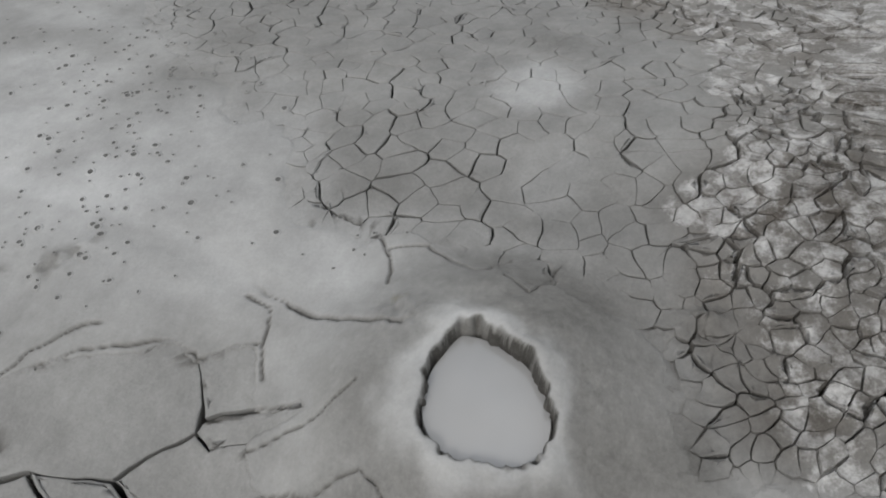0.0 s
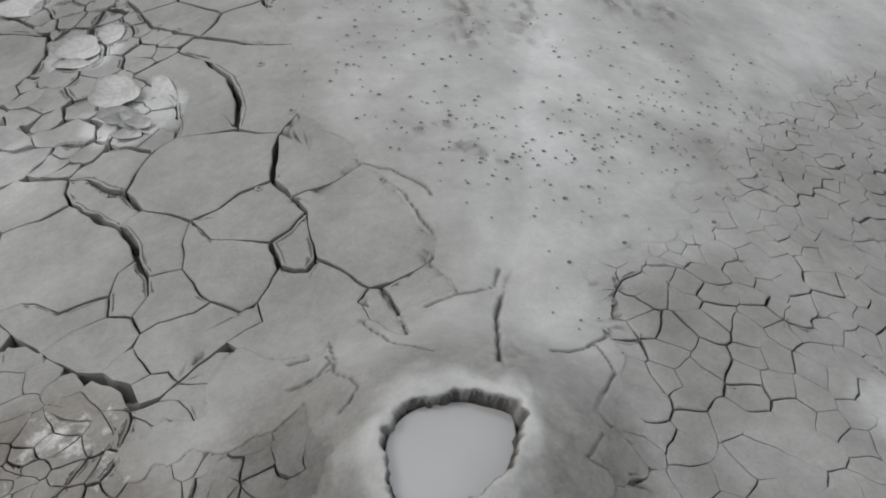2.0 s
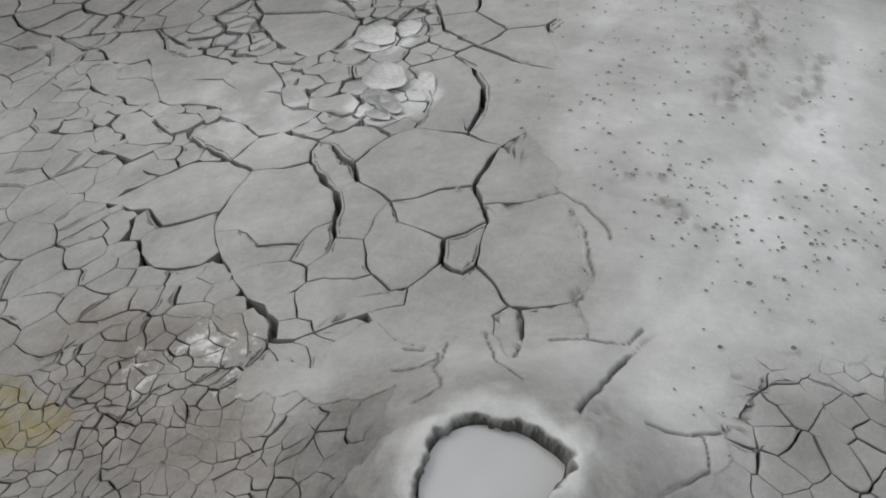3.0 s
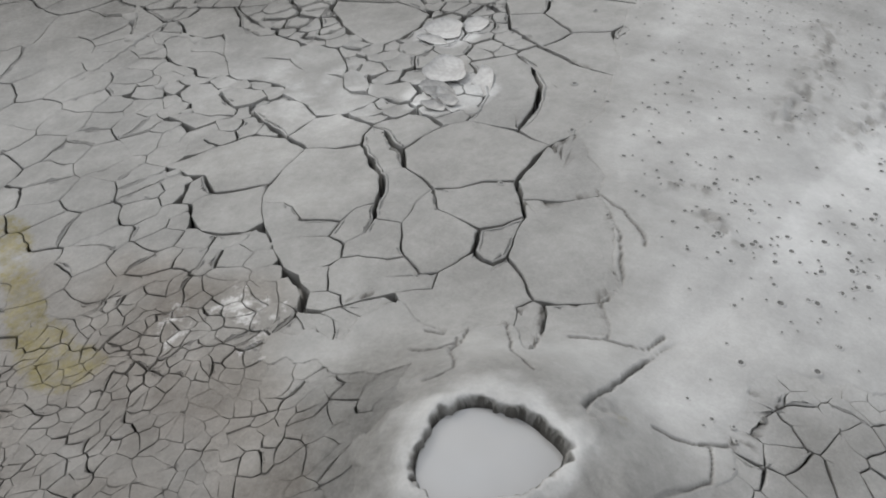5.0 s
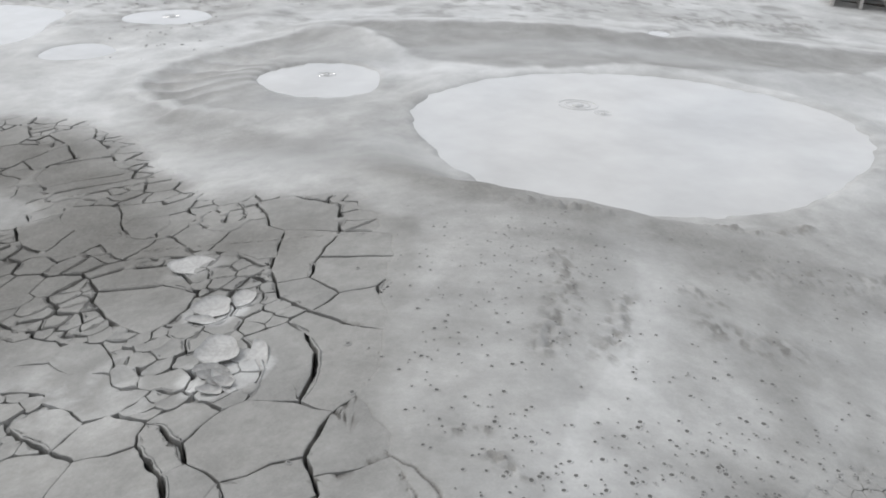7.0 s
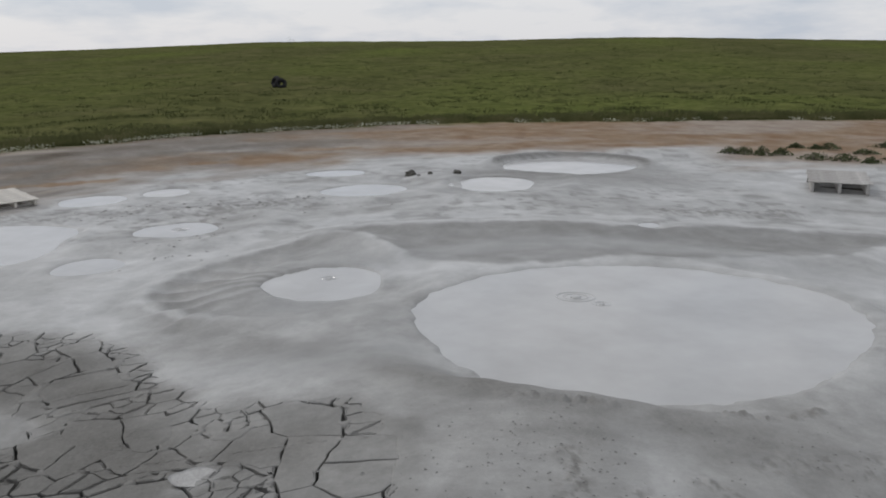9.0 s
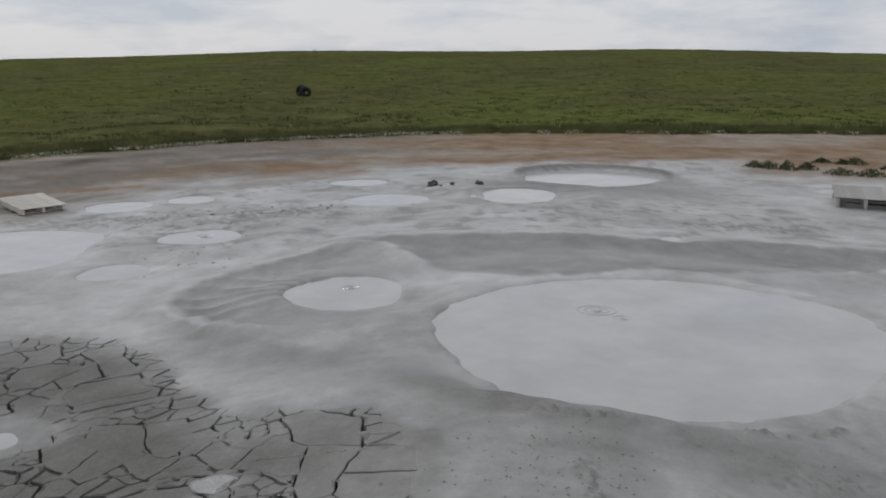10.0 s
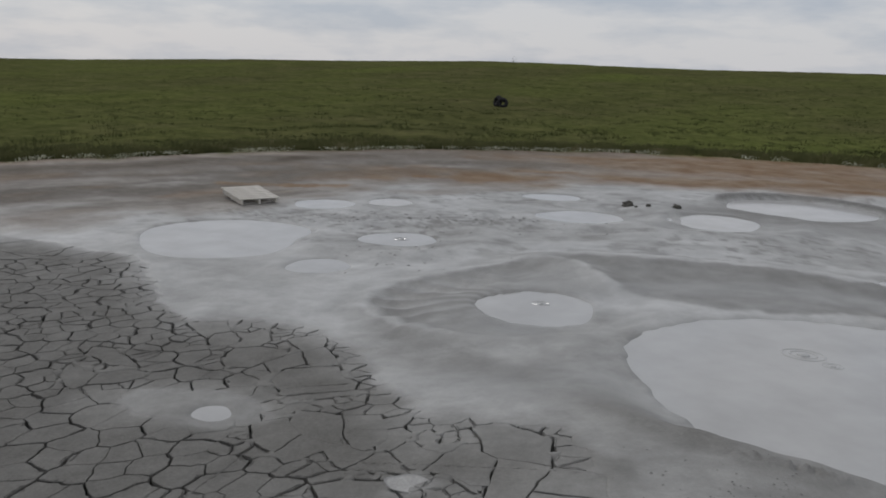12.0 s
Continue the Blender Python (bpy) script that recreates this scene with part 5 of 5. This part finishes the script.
def mapped():
    """Maps of where plates lie or stand within a finger's width: the soil is shrunk away there."""
    maps = []
    for x0, y0, nx, ny, cell_ in ((-1.7, -0.5, 900, 700, 0.005), (-8.2, 0.3, 880, 720, 0.01)):
        hit_ = np.zeros((nx, ny))
        for v, _, _, _, _, n in PLATES:
            edge = v[n:2 * n:2, :2] if n > 24 else v[n:2 * n, :2]
            lo = np.maximum(((edge.min(0) - 0.016 - (x0, y0)) / cell_).astype(int), 0)
            hi = np.minimum(((edge.max(0) + 0.016 - (x0, y0)) / cell_).astype(int) + 2, (nx, ny))
            if (lo < hi).all():
                gx, gy = np.meshgrid(x0 + cell_ * np.arange(lo[0], hi[0]), y0 + cell_ * np.arange(lo[1], hi[1]), indexing="ij")
                here = hit_[lo[0]:hi[0], lo[1]:hi[1]]
                np.maximum(here, np.clip((inside(edge, gx, gy) + 0.014) / 0.006, 0, 1), out=here)
        # shrink back by what the rim was widened, so that the cracks stay open and the outer edge lies flush
        span = int(round(0.014 / cell_)) + 2
        worn = hit_.copy()
        for u in range(-span, span + 1):
            for v in range(-span, span + 1):
                if u * u + v * v <= span * span + 1:
                    worn = np.minimum(worn, np.roll(hit_, (u, v), (0, 1)))
        maps.append((x0, y0, cell_, worn))
    return maps


MAPS = mapped()


def beneath(x, y):
    out = np.zeros(np.shape(x))
    for x0, y0, cell_, hit_ in MAPS[::-1]:
        i, j = np.round((x - x0) / cell_).astype(int), np.round((y - y0) / cell_).astype(int)
        ok = (i >= 0) & (j >= 0) & (i < hit_.shape[0]) & (j < hit_.shape[1])
        out[ok] = hit_[i[ok], j[ok]]
    return out


ground = build_ground()


def tinted(me, t):
    n = len(me.vertices)
    for name, v in (("tone_a", t[0]), ("tone_b", t[1])):
        me.attributes.new(name, "FLOAT_COLOR", "POINT").data.foreach_set(
            "color", np.concatenate([np.clip(v, 0, 1), np.ones((n, 1))], 1).astype(np.float32).ravel())
    me.attributes.new("tone_d", "FLOAT", "POINT").data.foreach_set("value", np.clip(t[2], 0, 1).astype(np.float32))


def lay_plates():
    plates = PLATES
    groups = {"left": [p for p in plates if not p[4]], "right": [p for p in plates if p[4]]}
    for side, some in groups.items():
        some.sort(key=lambda p: math.hypot(p[3][0] - (-0.1 if side == "left" else 0.9), p[3][1] - (1.6 if side == "left" else 0.8)))
        for v, faces, t, mid, _, n in some[:290]:
            me = mesh_of("mud_plate", v - np.array([*mid, 0]), faces, PLATE)
            me.polygons.foreach_set("use_smooth", [False] * n + [True] * (len(faces) - n))
            tinted(me, t)
            ob = new("mud_plate", me)
            ob.location = (*mid, 0)
            ob.parent = ground
        rest = some[290:]
        if rest:
            verts, faces, k, smooth = [], [], 0, []
            for v, f, *_, n in rest:
                verts.append(v)
                smooth += [False] * n + [True] * (len(f) - n)
                faces += [tuple(a + k for a in q) for q in f]
                k += len(v)
            me = mesh_of("mud_crust", np.concatenate(verts), faces, PLATE)
            me.polygons.foreach_set("use_smooth", smooth)
            tinted(me, [np.concatenate([p[2][j] for p in rest]) for j in range(3)])
            ob = tagged(new("mud_crust", me), "many small plates of cracked dry mud", kind="stuff")
            ob.parent = ground


lay_plates()


# ---- curled flakes of pale dry mud standing off the cracked field ----
def curl_flake(cx, cy, rx, ry, turn, cup, lift, tilt=0.0, tilt_to=0.0, arc=360.0, inner=0.0):
    """A thin dish of dried mud with upturned edges; a part circle for a peeled crescent."""
    n, rows = max(10, int(36 * arc / 360)), 5
    full = arc >= 359
    vs, fs = [], []
    for side in (0, 1):
        for r in range(rows + 1):
            f = inner + (1 - inner) * r / rows
            for k in range(n + (0 if full else 1)):
                a = radians(turn) + radians(arc) * k / n
                wob = 1 + 0.07 * math.sin(3 * a + cx * 30) + 0.05 * math.sin(5 * a + cy * 20)
                x, y = rx * f * wob * math.cos(a), ry * f * wob * math.sin(a)
                z = cup * f ** 3 + (x * math.cos(radians(tilt_to)) + y * math.sin(radians(tilt_to))) * math.tan(radians(tilt))
                vs.append((x, y, z + lift - (0.004 * (1.0 if f < 0.99 else 0.5) if side else 0)))
    w = n if full else n + 1
    block = (rows + 1) * w
    for side in (0, 1):
        for r in range(rows):
            for k in range(n):
                q = [side * block + r * w + k, side * block + r * w + (k + 1) % w, side * block + (r + 1) * w + (k + 1) % w, side * block + (r + 1) * w + k]
                fs.append(tuple(q[::-1] if side == 0 else q))
    for k in range(n):
        fs.append((rows * w + k, rows * w + (k + 1) % w, block + rows * w + (k + 1) % w, block + rows * w + k))
    me = mesh_of("curled_flake", vs, fs, FLAKE)
    ob = new("curled_flake", me)
    ob.location = (cx, cy, float(terrain(np.array([cx]), np.array([cy]))[0]))
    ob.parent = ground
    return ob


FLAKE = plain_material("pale_dry_mud", [(0.3, (0.33, 0.325, 0.31)), (0.7, (0.44, 0.435, 0.42))], 12, 0.85, 0.3, 0.003)
curl_flake(-0.497, 2.365, 0.068, 0.062, 0, 0.016, 0.004, 5, 80)
curl_flake(-0.505, 2.285, 0.055, 0.022, 10, 0.010, 0.002, 8, 95)
curl_flake(-0.405, 2.43, 0.04, 0.05, 0, 0.010, 0.002, 6, 60)
curl_flake(-0.345, 2.03, 0.066, 0.068, 0, 0.016, 0.018, 6, 80)
curl_flake(-0.245, 1.955, 0.075, 0.13, 200, 0.018, 0.0, 3, 180, 250, 0.35)
curl_flake(-0.325, 1.925, 0.055, 0.022, 15, 0.016, 0.010, 10, 85)
curl_flake(-0.300, 1.892, 0.055, 0.022, 30, 0.018, 0.006, 10, 85)
curl_flake(-0.268, 1.860, 0.042, 0.020, 25, 0.016, 0.004, 10, 85)
curl_flake(-0.290, 1.828, 0.040, 0.018, 5, 0.012, 0.002, 8, 85)
curl_flake(-0.73, 2.77, 0.11, 0.075, 0, 0.006, 0.001)


# ---- pits that drops and gas have punched into the soft mud ----
def build_pits():
    rng = np.random.default_rng(3)
    patches = [(0.82, 1.60, 0.12, 0.14, 40), (0.98, 1.52, 0.14, 0.12, 50), (1.12, 1.66, 0.14, 0.12, 45), (1.36, 1.80, 0.12, 0.06, 18),
               (0.73, 1.42, 0.07, 0.10, 20), (0.77, 1.24, 0.05, 0.10, 10), (0.55, 1.42, 0.07, 0.08, 22), (0.52, 1.66, 0.10, 0.08, 40),
               (0.30, 1.90, 0.14, 0.16, 26), (0.45, 2.15, 0.18, 0.20, 40), (0.42, 2.80, 0.22, 0.28, 80), (0.65, 2.85, 0.14, 0.22, 70),
               (0.80, 2.50, 0.12, 0.3, 50), (1.30, 1.95, 0.25, 0.16, 46), (1.6, 2.9, 0.35, 0.3, 60), (1.9, 3.1, 0.3, 0.2, 40), (1.1, 2.0, 0.15, 0.2, 20),
               (-3.0, 7.6, 0.5, 0.4, 26), (-3.6, 9.6, 0.9, 0.4, 60), (-4.4, 9.2, 0.5, 0.3, 40), (-2.6, 9.8, 0.6, 0.3, 40), (0.62, 0.92, 0.05, 0.06, 8)]
    verts, faces, n = [], [], 10
    spots = []
    for cx, cy, sx, sy, count in patches:
        spots += [(cx + rng.normal() * sx, cy + rng.normal() * sy) for _ in range(count)]
    spots = np.array(spots)
    for (x, y), z in zip(spots, terrain(*spots.T)):
        r = (0.0026 + 0.0046 * rng.random() ** 2) * (1 + 1.6 * step(5, 7, y)) * (0.8 if y > 2.3 and y < 5 else 1.0)
        ex, tw = 0.7 + 0.3 * rng.random(), rng.random() * 6.28
        k = len(verts)
        for f, h in ((2.0, -0.001), (1.35, 0.0016), (1.0, 0.0010), (0.75, 0.0002)):
            for j in range(n):
                a = 2 * math.pi * j / n
                u, v = r * f * math.cos(a), r * f * ex * math.sin(a)
                verts.append((x + u * math.cos(tw) - v * math.sin(tw), y + u * math.sin(tw) + v * math.cos(tw), z + h * (r / 0.005) + 0.0012))
        verts.append((x, y, z + 0.0006))
        for b in range(3):
            faces += [(k + b * n + j, k + b * n + (j + 1) % n, k + (b + 1) * n + (j + 1) % n, k + (b + 1) * n + j) for j in range(n)]
        faces += [(k + 3 * n + j, k + 3 * n + (j + 1) % n, k + 4 * n) for j in range(n)]
    me = mesh_of("mud_pits", verts, faces, MUD)
    tint(me)
    me.materials.append(PIT)
    me.polygons.foreach_set("material_index", np.tile([0] * (2 * n) + [1] * (2 * n), len(faces) // (4 * n)).astype(np.int32))
    return tagged(new("mud_pits", me), "small dark pits pocked into the soft grey mud", "mud pits", kind="stuff")


# pit floors lie above the mud; this dark colour paints a hole's shade
PIT = plain_material("shaded_pit_mud", [(0.3, (0.085, 0.084, 0.08)), (0.7, (0.13, 0.129, 0.122))], 30, 0.6)
build_pits()


# ---- gas bubbles on the pools ----
def build_bubble(x, y, level, r):
    root = tagged(new("mud_bubble"), "grey mud bubble with ripple rings on a pool", "bubble", "mud bubbles")
    root.location = (x, y, level)
    bm = bmesh.new()
    bmesh.ops.create_uvsphere(bm, u_segments=20, v_segments=10, radius=r)
    for v in bm.verts:
        v.co.z *= 0.35
    part("dome", bm, SLURRY, root)
    for f in (2.0, 3.2):
        bm = bmesh.new()
        rows = []
        for k in range(28):
            a = 2 * math.pi * k / 28
            rows.append([bm.verts.new((r * (f + dr) * math.cos(a), 0.8 * r * (f + dr) * math.sin(a), dz)) for dr, dz in ((-0.3, -0.002), (0, 0.12 * r), (0.3, -0.002))])
        for k in range(28):
            for j in range(2):
                bm.faces.new((rows[k][j], rows[k][j + 1], rows[(k + 1) % 28][j + 1], rows[(k + 1) % 28][j]))
        part("ripple", bm, SLURRY, root)
    return root


build_bubble(0.85, 5.58, 0.148, 0.042)
build_bubble(1.02, 5.44, 0.148, 0.02)
build_bubble(-1.06, 6.13, 0.073, 0.022)
build_bubble(-3.36, 8.50, -0.121, 0.03)


# ---- two old timber pallets ----
def box(sx, sy, sz, bevel=0.006):
    bm = bmesh.new()
    bmesh.ops.create_cube(bm, size=1)
    for v in bm.verts:
        v.co = (v.co.x * sx, v.co.y * sy, v.co.z * sz)
    bmesh.ops.bevel(bm, geom=bm.edges[:], offset=bevel, segments=1, affect="EDGES")
    for v in bm.verts:
        v.co += Vector((noise.noise(v.co * 9), noise.noise(v.co * 9 + Vector((5, 0, 0))), noise.noise(v.co * 9 + Vector((0, 7, 0))))) * 0.004
    return bm


def build_pallet(label, m, material, frame_material, boards=8, tall=0.10):
    root = tagged(new("pallet"), label, "pallet", "old pallets")
    for x in (-0.36, 0.0, 0.36):
        ob = part("stringer", box(0.045, 1.18, tall), material, root)
        ob.location = (x, 0, 0.022 + tall / 2)
    for k in range(boards):
        ob = part("deck_board", box(0.84, 0.115, 0.022), material, root)
        ob.location, ob.rotation_euler = (0.01 * math.sin(k * 2.1), -0.54 + 1.08 * k / (boards - 1), 0.033 + tall), (0.02 * math.sin(k * 3), 0, 0.012 * math.sin(k * 5))
    # board added at the far end to stop light passing under the deck
    ob = part("light_stop_board", box(0.78, 0.02, tall), frame_material, root)
    ob.location = (0, 0.53, 0.022 + tall / 2)
    for y in (-0.42, 0.0, 0.45):
        ob = part("base_board", box(0.80, 0.10, 0.02), frame_material, root)
        ob.location = (0, y, 0.011)
    root.matrix_world = m
    return root


def height(x, y):
    return float(terrain(np.array([float(x)]), np.array([float(y)]))[0])


build_pallet("weathered grey wooden pallet lying flat on the mud", pose(4.66, 11.72, height(4.66, 11.72) - 0.012, 0, 0, -15) @ Matrix.Scale(0.92, 4), WOOD, SHADED, 8, 0.15)
build_pallet("tilted pale wooden pallet with worn boards on mud", pose(-6.42, 9.92, height(-6.42, 9.92) + 0.012, 3, 0, 54) @ Matrix.Scale(0.70, 4), TAN, WOOD, 8)


# ---- dark clods by the far pool ----
def build_clod(x, y, r, seed):
    bm = bmesh.new()
    bmesh.ops.create_icosphere(bm, subdivisions=3, radius=r)
    for v in bm.verts:
        d = v.co.normalized()
        v.co *= 1 + 0.45 * noise.noise(d * 1.6 + Vector((seed * 3.1, 0, 0))) + 0.15 * noise.noise(d * 5 + Vector((0, seed, 0)))
        v.co.z *= 0.6
    me = bpy.data.meshes.new("dirt_clod")
    bm.to_mesh(me), bm.free()
    me.materials.append(ROCK)
    ob = new("dirt_clod", me)
    ob.location = (x, y, height(x, y) + 0.22 * r)
    return tagged(ob, "dark rough dirt clod on the grey mud", "clod", "dirt clods")


for k, (x, y, r) in enumerate(((-1.28, 11.75, 0.085), (-0.96, 11.54, 0.035), (-0.60, 11.77, 0.06), (-1.12, 11.5, 0.025))):
    build_clod(x, y, r, k + 1)


# ---- low shrubs on the sand ----
def build_shrub(x, y, r, h, seed, leaves=420):
    root = tagged(new("shrub"), "low dark green salt shrub on bare sand", "shrub", "low shrubs")
    root.location = (x, y, height(x, y) - 0.01)
    rng = np.random.default_rng(seed)
    bm = bmesh.new()
    for _ in range(9):
        a, u = rng.random() * 6.28, 0.3 + 0.6 * rng.random()
        tip = Vector((r * u * math.cos(a), 0.7 * r * u * math.sin(a), h * (0.5 + 0.4 * rng.random())))
        side = Vector((-math.sin(a), math.cos(a), 0)) * 0.006
        b0, b1, t = bm.verts.new(side), bm.verts.new(-side), bm.verts.new(tip)
        b2 = bm.verts.new((0, 0, 0.012))
        bm.faces.new((b0, b1, t)), bm.faces.new((b1, b2, t)), bm.faces.new((b2, b0, t))
    part("stem", bm, ROCK, root)
    bm = bmesh.new()
    for _ in range(leaves):
        a, u = rng.random() * 6.28, rng.random() ** 0.6
        lump = 0.75 + 0.25 * math.sin(a * 3 + seed) + 0.1 * math.sin(a * 7)
        p = Vector((r * u * lump * math.cos(a), 0.7 * r * u * lump * math.sin(a), h * (1 - u * u) * (0.35 + 0.65 * rng.random()) + 0.01))
        d = Vector(rng.normal(0, 1, 3)).normalized() * (0.018 + 0.02 * rng.random())
        e = d.cross(Vector(rng.normal(0, 1, 3))).normalized() * 0.012
        bm.faces.new([bm.verts.new(p + q) for q in (-e, d, e)])
    part("leaves", bm, SHRUB, root)
    return root


for k, (x, y, r, h) in enumerate(((3.98, 15.2, 0.2, 0.12), (4.22, 15.15, 0.26, 0.14), (4.5, 15.07, 0.2, 0.17), (4.86, 15.17, 0.22, 0.13), (5.42, 16.24, 0.2, 0.1),
                                  (5.75, 16.15, 0.16, 0.1), (6.0, 16.18, 0.3, 0.14), (5.3, 14.7, 0.34, 0.13), (5.75, 14.65, 0.32, 0.13), (6.45, 15.66, 0.3, 0.1),
                                  (6.1, 14.4, 0.2, 0.1), (6.7, 14.9, 0.25, 0.1), (7.2, 16.6, 0.3, 0.12), (7.0, 15.2, 0.2, 0.1), (-24.8, 84.0, 0.7, 0.9))):
    build_shrub(x, y, r, h, 50 + k, 420 if k < 14 else 300)


# ---- dumped tyres in the grass ----
def build_tyre(m, r, tube, label):
    root = tagged(new("dumped_tyre"), label, "tyre", "dumped tyres")
    bm = bmesh.new()
    rings = []
    for k in range(36):
        a = 2 * math.pi * k / 36
        tread = 1.0 + (0.05 if k % 2 else 0.0)
        ring = []
        for j in range(12):
            b = 2 * math.pi * j / 12
            rr = r + tube * math.cos(b) * (tread if math.cos(b) > 0.5 else 1)
            ring.append(bm.verts.new((rr * math.cos(a), rr * math.sin(a), 1.25 * tube * math.sin(b))))
        rings.append(ring)
    for k in range(36):
        for j in range(12):
            bm.faces.new((rings[k][j], rings[(k + 1) % 36][j], rings[(k + 1) % 36][(j + 1) % 12], rings[k][(j + 1) % 12]))
    part("tread", bm, RUBBER, root)
    root.matrix_world = m
    return root


tx, ty = -9.75, 32.6
build_tyre(pose(tx, ty, height(tx, ty) + 0.16, 62, 0, 20), 0.16, 0.08, "black worn tyre leaning upright in green grass")
build_tyre(pose(tx - 0.26, ty + 0.2, height(tx - 0.26, ty + 0.2) + 0.22, 75, 0, -40), 0.17, 0.08, "large black tyre standing upright in green grass")


# ---- grass: tufts along the rim and up the plain, pale blooms on the edge ----
def build_tufts(name, material, label, count, reach, tall, wide, seed, clump=1.0):
    rng = np.random.default_rng(seed)
    az = rng.uniform(-0.98, 0.62, count * 3)
    e = reach[0] + (reach[1] - reach[0]) * rng.random(count * 3) ** 2.4
    rad = 21.0 + e
    x, y = 0.5 + rad * np.sin(az), rad * np.cos(az)
    for _ in range(3):
        off = rim_distance(x, y) - e
        rad = rad - off
        x, y = 0.5 + rad * np.sin(az), rad * np.cos(az)
    keep = fbm(x * 1.1, y * 1.1, seed, 3) > (0.0 if clump > 1 else -0.35)
    x, y = x[keep][:count], y[keep][:count]
    z = terrain(x, y)
    verts, faces = [], []
    for px_, py_, pz in zip(x, y, z):
        s = tall * (0.55 + 0.9 * rng.random())
        for _ in range(5):
            a, lean = rng.random() * 6.28, rng.random() * 0.6
            bx, by = px_ + rng.normal() * 0.08, py_ + rng.normal() * 0.08
            w = wide * (0.6 + 0.8 * rng.random())
            k = len(verts)
            verts += [(bx - w, by, pz - 0.02), (bx + w, by, pz - 0.02), (bx + s * lean * math.cos(a), by + s * lean * math.sin(a), pz + s)]
            faces.append((k, k + 1, k + 2))
    return tagged(new(name, mesh_of(name, verts, faces, material, False)), label, "grass", kind="stuff")


build_tufts("grass_tufts", GRASS, "green meadow grass with dry stalks behind the sand", 14000, (0.0, 62.0), 0.05, 0.012, 14, 2.0)
build_tufts("rim_grass", RIM, "dense green grass fringe along the sand edge", 6500, (0.1, 1.8), 0.12, 0.011, 15)


def build_blooms():
    rng = np.random.default_rng(23)
    verts, faces = [], []
    az = np.arange(-1.0, 0.64, 0.0026)
    az = az[vnoise(az * 55, az * 0 + 0.3, 7) + 0.5 * vnoise(az * 170, az * 0 + 1.3, 8) > 0.12]
    rad = np.full(len(az), 21.0)
    for _ in range(4):
        rad = rad - rim_distance(0.5 + rad * np.sin(az), rad * np.cos(az)) - 0.06 - 0.12 * vnoise(az * 400, az * 0, 9)
    xs, ys = 0.5 + rad * np.sin(az), rad * np.cos(az)
    for x, y, z in zip(xs, ys, terrain(xs, ys)):
        for _ in range(11):
            p = Vector((x + rng.normal() * 0.05, y + rng.normal() * 0.09, z + 0.01 + 0.07 * rng.random()))
            d = Vector(rng.normal(0, 1, 3)).normalized() * 0.03
            e = d.cross(Vector(rng.normal(0, 1, 3))).normalized() * 0.016
            k = len(verts)
            verts += [tuple(p - e), tuple(p + d), tuple(p + e)]
            faces.append((k, k + 1, k + 2))
    return tagged(new("pale_blooms", mesh_of("pale_blooms", verts, faces, BLOOM, False)), "pale blooming weeds along the grass edge", "weeds", kind="stuff")


build_blooms()
